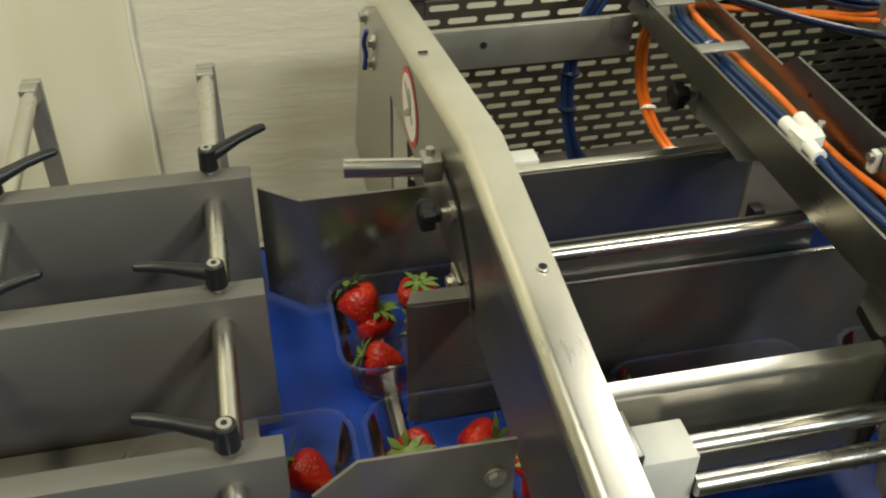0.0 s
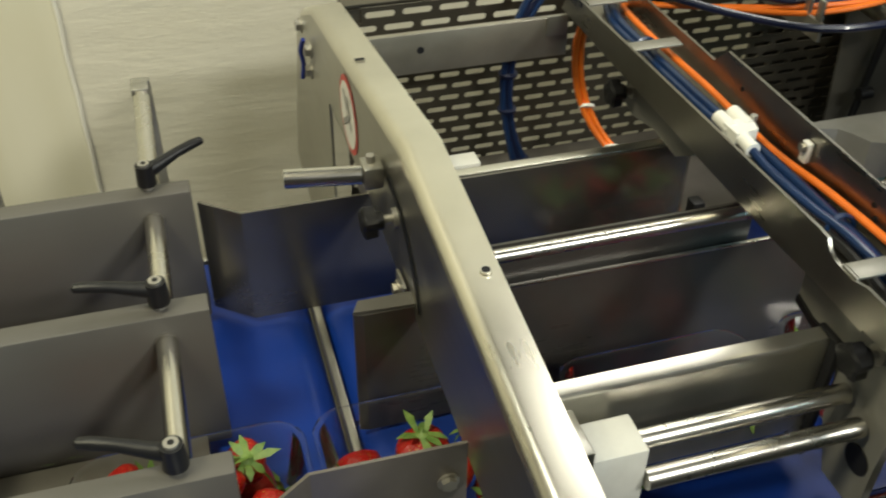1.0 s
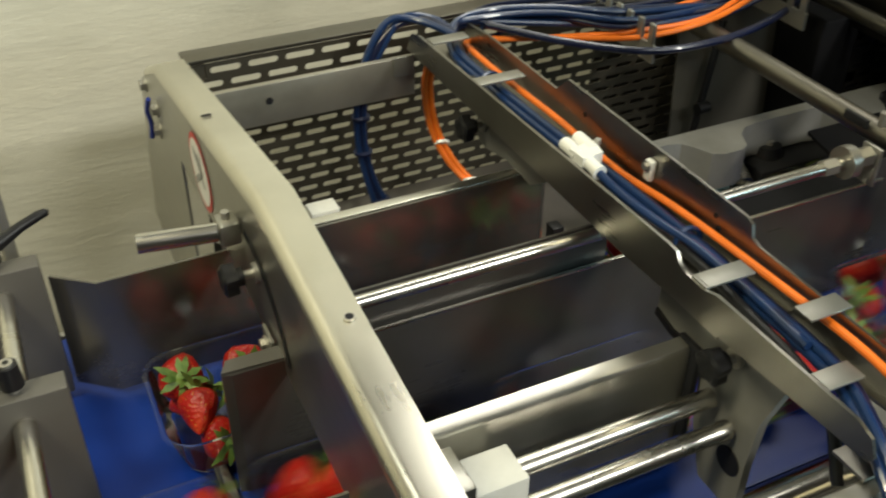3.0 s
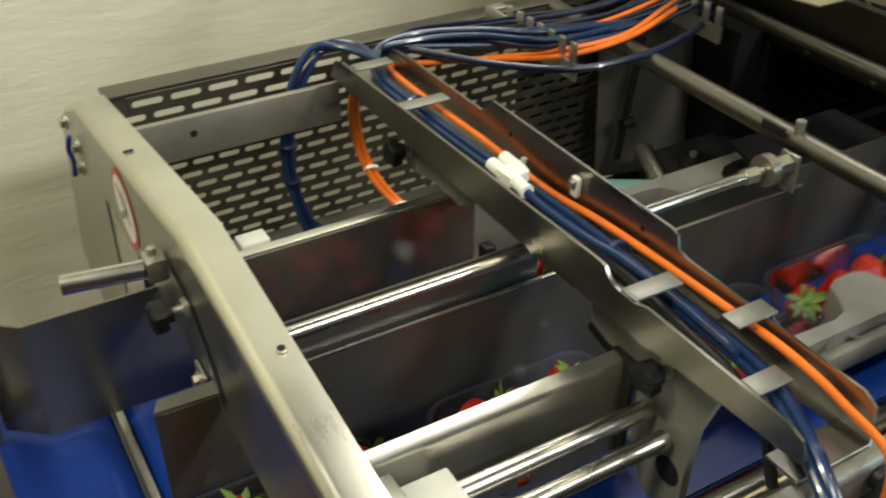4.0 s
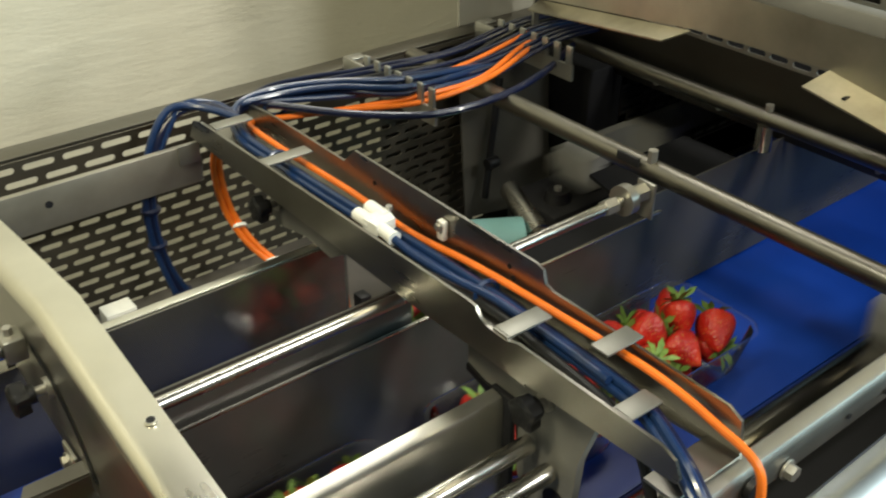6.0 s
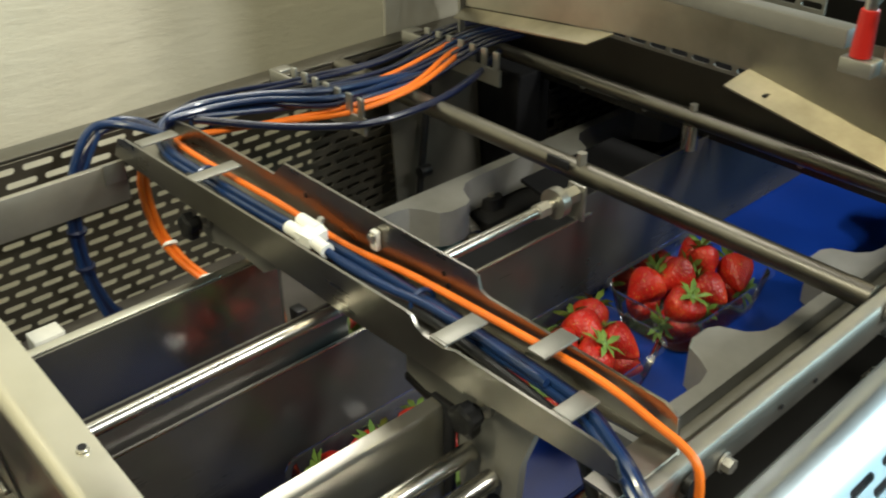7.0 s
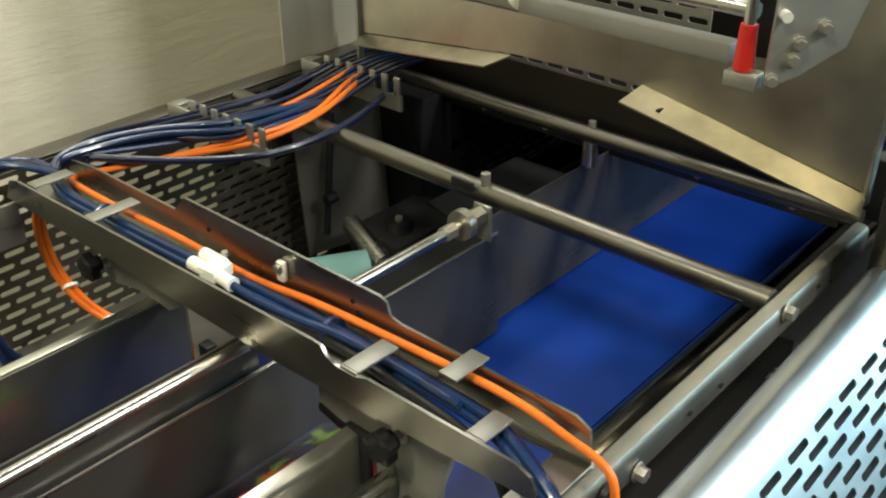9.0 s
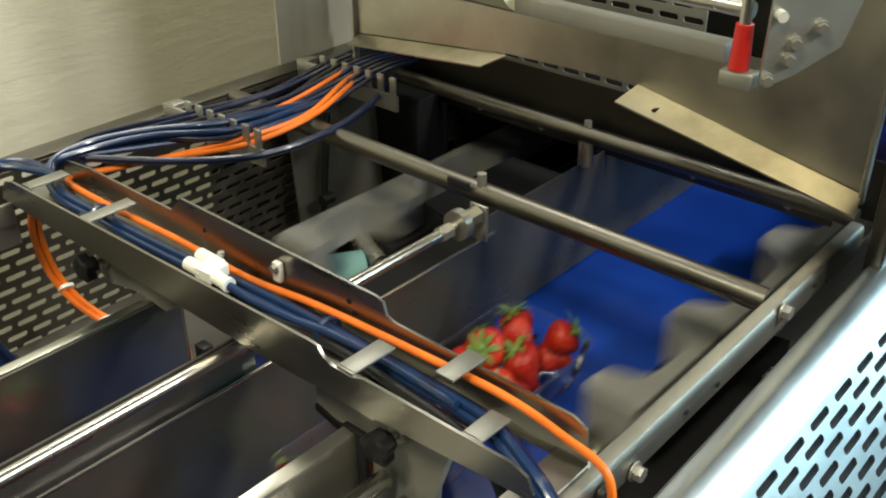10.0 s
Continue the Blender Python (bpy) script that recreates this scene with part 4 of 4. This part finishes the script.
for dx, dz, r in ((0.0, 0.0, 0.0025),):
    pts = [(0.46, 0.700 + dx, 1.116 + dz), (0.38, 0.672 + dx, 1.113 + dz), (0.31, 0.676, 1.108 + dz), (0.25, 0.706, 1.1065 + dz), (0.20, 0.728, 1.1055 + dz), (0.174 - dx, 0.731, 1.1075 + dz), (0.160, 0.706, 1.114 + dz), (0.161, 0.640, 1.113 + dz),
           (0.164, 0.570, 1.113 + dz), (0.1665, 0.500, 1.110 + dz), (0.1670, 0.440, 1.1165), (0.1672, 0.400, 1.1195), (0.1672, 0.356, 1.1215), (0.1672, 0.310, 1.1235), (0.1672, 0.285, 1.1240), (0.1672, 0.261, 1.1220), (0.1672, 0.239, 1.1175), (0.1672, 0.224, 1.1145), (0.1665, 0.214, 1.1100), (0.1660, 0.2095, 1.100), (0.1675, 0.2085, 1.075), (0.170, 0.2085, 1.04)]
    hose("signal_cable", pts, r, M["orange"], "bright orange signal cable crossing the tray", "cable")
hose("signal_cable", [(0.185, 0.738, 1.1045), (0.24, 0.716, 1.1045), (0.308, 0.684, 1.1105), (0.38, 0.680, 1.1115), (0.46, 0.709, 1.1165), (0.53, 0.735, 1.108)], 0.0025, M["orange"], "second orange cable in the combs", "cable")
hose("signal_cable", [(0.33, 0.712, 1.110), (0.40, 0.716, 1.1125), (0.474, 0.727, 1.1180), (0.54, 0.755, 1.110)], 0.0021, M["orange"], "orange cable among dark hoses in the combs", "cable")
for k in range(4):
    dx = (-0.006, 0.0, 0.006, 0.001)[k]
    pts = [(0.155, 0.722 + dx, 1.121), (0.140 + dx, 0.748, 1.126), (0.118 + dx, 0.760, 1.120 + abs(dx)), (0.098 + dx, 0.758, 1.104), (0.083 + dx * 0.6, 0.755, 1.070), (0.078 + dx * 0.5, 0.752, 1.030), (0.083 + dx * 0.5, 0.745, 0.985), (0.098 + dx, 0.735, 0.945), (0.125, 0.720, 0.915)]
    hose("pneumatic_hose", pts, 0.0031, M["hose_dark"] if k % 2 else M["hose_blue"], "blue hose looping down behind the brace")
part_ties = [((0.0795, 0.753, 1.045), 0.0085), ((0.079, 0.750, 1.012), 0.0085), ((0.090, 0.740, 0.965), 0.0085)]
for p, r in part_ties:
    ob = part("cable_tie", rod(B(), (p[0], p[1], p[2] - 0.0012), (p[0], p[1], p[2] + 0.0012), r), M["hose_dark"])
    tagged(ob, "dark blue tie round a hose bundle", "cable tie", "cable ties")
for dx in (-0.0028, 0.0028):
    hose("signal_cable", [(0.146 + dx, 0.745, 1.095), (0.143 + dx, 0.752, 1.065), (0.147 + dx, 0.750, 1.025), (0.160 + dx, 0.742, 0.990), (0.180 + dx, 0.728, 0.962), (0.205 + dx, 0.700, 0.935)], 0.0028, M["orange"], "orange cable hanging behind the bracket", "cable")
for y, z, x in ((0.746, 1.005, 0.154), (0.730, 0.968, 0.176)):
    ob = part("cable_tie", rod(B(), (x, y - 0.001, z - 0.001), (x + 0.0005, y + 0.001, z + 0.001), 0.0072), M["white_plastic"])
    tagged(ob, "white tie round two orange cables", "cable tie", "cable ties")
hose("signal_cable", [(0.205, 0.700, 0.955), (0.200, 0.655, 0.985), (0.190, 0.632, 1.000), (0.184, 0.618, 0.985), (0.182, 0.612, 0.955)], 0.0026, M["orange"], "short orange cable by the guide end", "cable")
for x, y, w in ((0.157, 0.408, 0.0090), (0.1475, 0.645, 0.0085), (0.200, 0.738, 0.012)):
    bm = B()
    line = [(x + w * math.cos(a), y + 0.002 * math.sin(a), 1.1130 + 0.0070 * math.sin(a)) for a in [2 * math.pi * k / 16 for k in range(17)]]
    sweep(bm, line, 0.0016, 6, 2)
    ob = part("cable_tie", bm, M["hose_blue"])
    tagged(ob, "blue nylon tie round the hose bundle", "cable tie", "cable ties")
hose("power_cable", [(0.19, 0.735, 1.118), (0.25, 0.690, 1.108), (0.31, 0.655, 1.104), (0.38, 0.650, 1.104), (0.45, 0.668, 1.104), (0.53, 0.71, 1.10)], 0.0034, M["hose_dark"], "dark hose sagging between cable combs", "cable")
hose("power_cable", [(0.18, 0.742, 1.120), (0.26, 0.715, 1.114), (0.32, 0.690, 1.112), (0.40, 0.690, 1.108), (0.48, 0.705, 1.112), (0.54, 0.735, 1.10)], 0.0030, M["hose_blue"], "blue hose between cable combs", "hose")
for k in range(9):
    y = 0.684 + 0.0085 * k
    rnd = random.Random(60 + k)
    lift = [rnd.uniform(-0.004, 0.004) for _ in range(4)]
    hose("pneumatic_hose", [(0.152, 0.728, 1.112), (0.168, 0.741 + 0.0006 * k, 1.117 + 0.5 * lift[0]), (0.205, 0.742 + 0.0026 * k, 1.119 + lift[0]), (0.25, 0.72 + 0.005 * k, 1.117 + lift[3]), (0.29, y + 0.003, 1.116 + 0.4 * lift[1]), (0.33, y + 0.004, 1.113 + 0.4 * lift[1]),
                            (0.40, y + 0.005, 1.107 + lift[2]), (0.46, y + 0.006, 1.116), (0.50, y + 0.008, 1.120), (0.56, y + 0.02, 1.112)], (0.0021, 0.0026, 0.0023)[k % 3],
         M["hose_blue"] if k == 4 else (M["hose_black"] if k == 6 else M["hose_dark"]), "hose in the cable combs on the rear rail")


def comb(x, label):
    top = thing("cable_comb", label, "cable holder", "cable combs")
    bm = box(B(), x, x + 0.003, 0.655, 0.765, 1.092, 1.108)
    part("web", bm, M["steel"], top)
    for k in range(7):
        y = 0.657 + 0.0165 * k
        part("tooth", box(B(), x, x + 0.003, y, y + 0.0075, 1.1082, 1.126, 0.0006), M["steel"], top)
    part("foot", box(B(), x, x + 0.003, 0.7655, 0.800, 1.094, 1.114, 0.0006), M["steel"], top)
    part("tab", box(B(), x + 0.0032, x + 0.018, 0.786, 0.800, 1.112, 1.114, 0.0004), M["steel"], top)


comb(0.308, "stainless comb bracket holding hoses apart")
comb(0.474, "stainless comb bracket at the frame corner")


# ---- punnets of strawberries ----
def rounded(hx, hy, r, n=6):
    out = []
    for cx, cy, a0 in ((hx - r, hy - r, 0), (-hx + r, hy - r, 90), (-hx + r, -hy + r, 180), (hx - r, -hy + r, 270)):
        for k in range(n + 1):
            a = radians(a0 + 90 * k / n)
            out.append((cx + r * math.cos(a), cy + r * math.sin(a)))
    return out


def loft(bm, rings, cap=False):
    vs = [[bm.verts.new(q) for q in ring] for ring in rings]
    for a, b in zip(vs, vs[1:]):
        for k in range(len(a)):
            bm.faces.new((a[k], a[(k + 1) % len(a)], b[(k + 1) % len(a)], b[k]))
    if cap:
        bm.faces.new(vs[0])
    return bm


HX, HY, PH = 0.0675, 0.0475, 0.041


def tub_mesh():
    rings = [[(x, y, z) for x, y in rounded(HX * k, HY * q, 0.018)] for k, q, z in ((0.80, 0.76, 0.001), (0.84, 0.80, 0.003), (0.89, 0.87, 0.016), (0.965, 0.955, PH - 0.002))]
    return mesh_of("tub", loft(B(), rings, True), M["clear"])


def rim_mesh():
    rings = [[(x, y, z) for x, y in rounded(HX + d, HY + d, 0.020)] for d, z in ((-0.0016, PH - 0.0022), (-0.0012, PH), (0.0008, PH + 0.0004), (0.0014, PH - 0.0008), (0.0012, PH - 0.0022))]
    return mesh_of("rim", loft(B(), rings), M["rim"])


def berry_mesh(seed):
    """A conical strawberry, point down its own -z, with an uneven skin."""
    rnd = random.Random(seed)
    ln, wd = rnd.uniform(0.031, 0.038), rnd.uniform(0.0145, 0.0175)
    flat, lean = rnd.uniform(0.84, 1.0), rnd.uniform(-0.12, 0.12)
    prof = [(0.0, 0.30), (0.05, 0.72), (0.14, 0.94), (0.26, 1.0), (0.42, 0.94), (0.58, 0.79), (0.74, 0.57), (0.88, 0.33), (0.96, 0.16), (1.0, 0.02)]
    rings = []
    for t, w in prof:
        ring = []
        for k in range(16):
            a = 2 * math.pi * k / 16
            q = wd * w * (1 + 0.06 * math.sin(3 * a + seed) * w + 0.03 * math.sin(5 * a + 2 * seed + 4 * t))
            ring.append((q * math.cos(a) + lean * ln * t * t, q * math.sin(a) * flat, ln * (0.5 - t)))
        rings.append(ring)
    bm = loft(B(), rings, True)
    return mesh_of("strawberry", bm, M["berry"]), ln


def calyx_mesh(seed, ln):
    """A star of pointed leaves grown together round a short stem."""
    rnd = random.Random(seed + 50)
    bm = B()
    n, top = rnd.choice((8, 9, 10)), ln * 0.5
    hub = bm.verts.new((0.001, 0.001, top + 0.007))
    rings = [[], []]
    for k in range(n):
        a = 2 * math.pi * k / n
        for ring, r, z in ((rings[0], 0.0012, 0.0030), (rings[1], 0.0042, 0.0014)):
            ring.append(bm.verts.new((r * math.cos(a), r * math.sin(a), top + z)))
    for k in range(n):
        q = (k + 1) % n
        bm.faces.new((hub, rings[0][k], rings[0][q]))
        bm.faces.new((rings[0][k], rings[1][k], rings[1][q], rings[0][q]))
        a = 2 * math.pi * (k + 0.5) / n + rnd.uniform(-0.25, 0.25)
        size, lift = rnd.uniform(0.0135, 0.0205), rnd.uniform(-0.003, 0.009)
        c, s = math.cos(a), math.sin(a)
        mid = [bm.verts.new((size * 0.62 * c - w * s, size * 0.62 * s + w * c, top + 0.0016 + lift * 0.5 + dz)) for w, dz in ((-0.0027, 0.0006), (0.0027, 0.0006))]
        tip = bm.verts.new((size * c, size * s, top + lift))
        bm.faces.new((rings[1][k], mid[0], mid[1], rings[1][q]))
        bm.faces.new((mid[0], tip, mid[1]))
    return mesh_of("calyx", bm, M["leaf"])


TUB, RIM = tub_mesh(), rim_mesh()
BERRIES = []
for s in range(6):
    me, ln = berry_mesh(s)
    BERRIES.append((me, calyx_mesh(s, ln)))


def punnet(seed, few=False, gaps=0.35):
    rnd = random.Random(seed * 7 + 3)
    top = thing("strawberry_punnet", "clear plastic punnet of ripe red strawberries with green leaves", "punnet", "punnets on the belts")
    tub = new("tub", TUB)
    tub.parent, tub["label"] = top, "clear plastic tub"
    rim = new("rim", RIM)
    rim.parent = tub
    places = [(x, y, 0.018) for x in (-0.038, 0.0, 0.038) for y in (-0.018, 0.019)]
    places += [(x, y, 0.037) for x in (-0.040, -0.004, 0.034) for y in (-0.019, 0.018)]
    if not few:
        places += [(-0.020, 0.002, 0.048), (0.016, -0.003, 0.048)]
    for x, y, z in places:
        if few and z > 0.03 and rnd.random() < gaps:
            continue
        me, cal = rnd.choice(BERRIES)
        b = new("strawberry", me)
        b.parent = top
        low = z < 0.03
        turn = Euler((radians(rnd.uniform(-95, 95) if low else rnd.uniform(-80, 60)), radians(rnd.uniform(-70, 70)), radians(rnd.uniform(0, 360))))
        b.matrix_basis = Matrix.LocRotScale((x + rnd.uniform(-0.005, 0.005), y + rnd.uniform(-0.004, 0.004), z + rnd.uniform(-0.002, 0.002)), turn, [rnd.uniform(0.88, 1.03)] * 3)
        g = new("calyx", cal)
        g.parent, g["label"] = b, "green leafy calyx"
    return top


# ---- gripper arms that carry the punnets on ----
def gripper_arm(label, y_bar, side):
    """A grey bar along the belt with rounded fingers pointing over it."""
    top = thing("gripper_arm", label, "gripper arm", "gripper arms")
    outline = [(0.262, 0.0), (0.262, 0.030), (0.268, 0.036), (0.286, 0.036), (0.293, 0.030), (0.298, 0.012), (0.308, 0.002)]
    for c in (0.40, 0.575, 0.75):
        outline += [(c - 0.050, 0.0), (c - 0.036, 0.004), (c - 0.028, 0.016), (c - 0.021, 0.031), (c - 0.010, 0.036), (c + 0.010, 0.036), (c + 0.019, 0.031), (c + 0.028, 0.012), (c + 0.040, 0.003), (c + 0.055, 0.0)]
    outline += [(0.86, 0.0), (0.86, -0.012), (0.262, -0.012)]
    bm = slab(B(), [(x, y_bar + side * v, BELT + 0.008) for x, v in outline], (0, 0, 0.038))
    part("finger_bar", bm, M["grey_plastic"], top)
    part("carrier", box(B(), 0.262, 0.86, min(y_bar - side * 0.0125, y_bar - side * 0.022), max(y_bar - side * 0.0125, y_bar - side * 0.022), BELT + 0.014, BELT + 0.034, 0.002), M["bracket"], top)
    return top


near_arm = gripper_arm("grey plastic gripper bar with rounded fingers beside the belt", 0.320, 1)
far_arm = gripper_arm("grey plastic gripper bar with rounded fingers behind the far lane", 0.668, -1)


# ---- what moves, and when ----
def lerp(rows, t):
    if t <= rows[0][0]:
        return rows[0][1]
    for (a, va), (b, vb) in zip(rows, rows[1:]):
        if t <= b:
            return va + (vb - va) * (t - a) / (b - a)
    return rows[-1][1]


STEP = [(0, 0), (0.22, 0), (0.65, 1), (1.35, 1), (1.85, 2), (2.9, 2), (3.4, 3.2), (4.5, 3.2), (4.75, 4.34), (5.6, 4.38), (6.2, 4.95), (6.5, 5.28), (6.8, 5.36), (7.05, 5.36), (7.3, 5.98), (7.5, 6.24), (7.7, 6.40),
        (7.9, 6.42), (9.0, 6.5), (9.4, 7.32), (9.7, 7.38), (9.9, 7.58), (10.0, 7.72)]
CARRY = [(0, 0), (0.05, 0.01), (0.15, 0.05), (0.25, 0.11), (0.35, 0.165), (0.45, 0.23), (0.55, 0.30), (0.65, 0.375), (0.75, 0.46), (0.95, 0.66), (1.2, 0.90)]
GRIP = (3.95, 7.75)
TIMES = [k / 10 for k in range(101)]


# the three punnets of the second group spread out before they are gripped
LATE = {0: [(6.5, 0.440), (6.9, 0.466), (7.05, 0.472), (7.3, 0.555), (7.5, 0.598), (7.75, 0.62)],
        1: [(6.5, 0.295), (6.9, 0.312), (7.05, 0.315), (7.3, 0.385), (7.5, 0.405), (7.75, 0.445)],
        2: [(6.5, 0.129), (7.05, 0.140), (7.3, 0.185), (7.5, 0.215), (7.75, 0.285)]}


def near_place(j, t):
    leave = GRIP[0] if j <= -1 else (GRIP[1] if j <= 2 else None)
    s = lerp(STEP, min(t, leave) if leave else t)
    x = 0.24 + 0.142 * (s - 4 - j)
    if x < 0.2:
        k = min(1, (0.2 - x) / 0.2)
        x -= 0.04 * k * k * (3 - 2 * k)
    if x < -0.24:
        x -= 0.34 * min(1, (-0.24 - x) / 0.14)
    if j == 3:
        x -= lerp([(0, 0), (7.1, 0), (7.4, 0.06), (8.8, 0.06), (9.3, 0)], t)
    if j in LATE and t > 6.5:
        x = lerp(LATE[j], t)
    if leave and t > leave:
        x += lerp(CARRY, t - leave)
    return x


# far lane, punnet by punnet: seconds and place along the belt
FAR = [
    [(0, 0.48), (2.8, 0.48), (3.1, 0.625), (3.95, 0.625), (4.2, 0.735), (4.4, 0.875), (4.7, 1.12), (5.0, 1.4)],
    [(0, 0.335), (2.9, 0.335), (3.2, 0.48), (3.95, 0.48), (4.2, 0.59), (4.4, 0.73), (4.7, 0.98), (5.15, 1.38)],
    [(0, -0.09), (0.2, -0.09), (0.3, -0.062), (1.1, 0.16), (2.0, 0.192), (3.0, 0.192), (3.3, 0.335), (3.95, 0.335), (4.2, 0.445), (4.4, 0.585), (4.7, 0.835), (5.15, 1.235)],
    [(0, -0.62), (1.35, -0.25), (1.5, -0.212), (1.8, -0.120), (2.0, -0.067), (2.4, 0.040), (2.9, 0.045), (3.4, 0.19), (3.95, 0.195), (4.3, 0.205), (5.2, 0.42), (5.6, 0.445), (7.75, 0.445), (8.0, 0.555), (8.2, 0.675), (8.5, 0.90), (8.95, 1.3)],
    [(0, -0.77), (1.9, -0.305), (2.2, -0.22), (2.3, -0.195), (2.5, -0.128), (2.6, -0.098), (2.75, -0.092), (3.0, -0.088), (3.5, 0.045), (4.4, 0.060), (5.4, 0.27), (5.7, 0.303), (7.75, 0.303), (8.0, 0.413), (8.2, 0.533), (8.5, 0.76), (8.95, 1.15)],
    [(0, -1.25), (3.9, -0.33), (4.2, -0.237), (4.4, -0.170), (4.8, -0.057), (5.2, 0.04), (5.7, 0.160), (7.9, 0.160), (8.4, 0.30), (10.0, 0.30)],
    [(0, -1.40), (4.0, -0.50), (4.8, -0.33), (5.2, -0.185), (5.6, -0.188), (8.0, -0.186), (8.8, 0.0), (10.0, 0.02)],
]


def arm_shift(t):
    """Along and across: rests, closes on the punnets, carries them on, opens and comes back."""
    along = across = 0.0
    for g, back in ((3.95, (5.55, 6.3)), (7.75, (9.35, 10.1))):
        if t > g - 0.2:
            across = 0.066 * min(1, (t - g + 0.2) / 0.2)
            along = min(lerp(CARRY, t - g), 0.62) if t > g else 0.0
            if t > g + 0.75:
                across = 0.066 * max(0, 1 - (t - g - 0.75) / 0.25)
            if t > back[0]:
                along, across = 0.62 * max(0.0, (back[1] - t) / (back[1] - back[0])), -0.022 * min(1, max(0.0, (back[1] + 0.1 - t) / 0.3))
    return along, across


def motions():
    for j in range(-4, 6):
        p = punnet(j + 10, few=j not in (0, 1, 2, 3), gaps=0.8 if j < 0 else 0.9)
        walk(p, [(t, pose(near_place(j, t), 0.413, BELT + 0.001, 0, 0, 180 * (j % 2))) for t in TIMES])
    for k, rows in enumerate(FAR):
        p = punnet(k + 40, few=True, gaps=0.15)
        walk(p, [(t, pose(lerp(rows, t), 0.5345, BELT + 0.001, 0, 0, 180 * (k % 2))) for t in TIMES])
    walk(near_arm, [(t, pose(arm_shift(t)[0], arm_shift(t)[1], 0)) for t in TIMES])
    walk(far_arm, [(t, pose(arm_shift(t)[0], -arm_shift(t)[1], 0)) for t in TIMES])


motions()
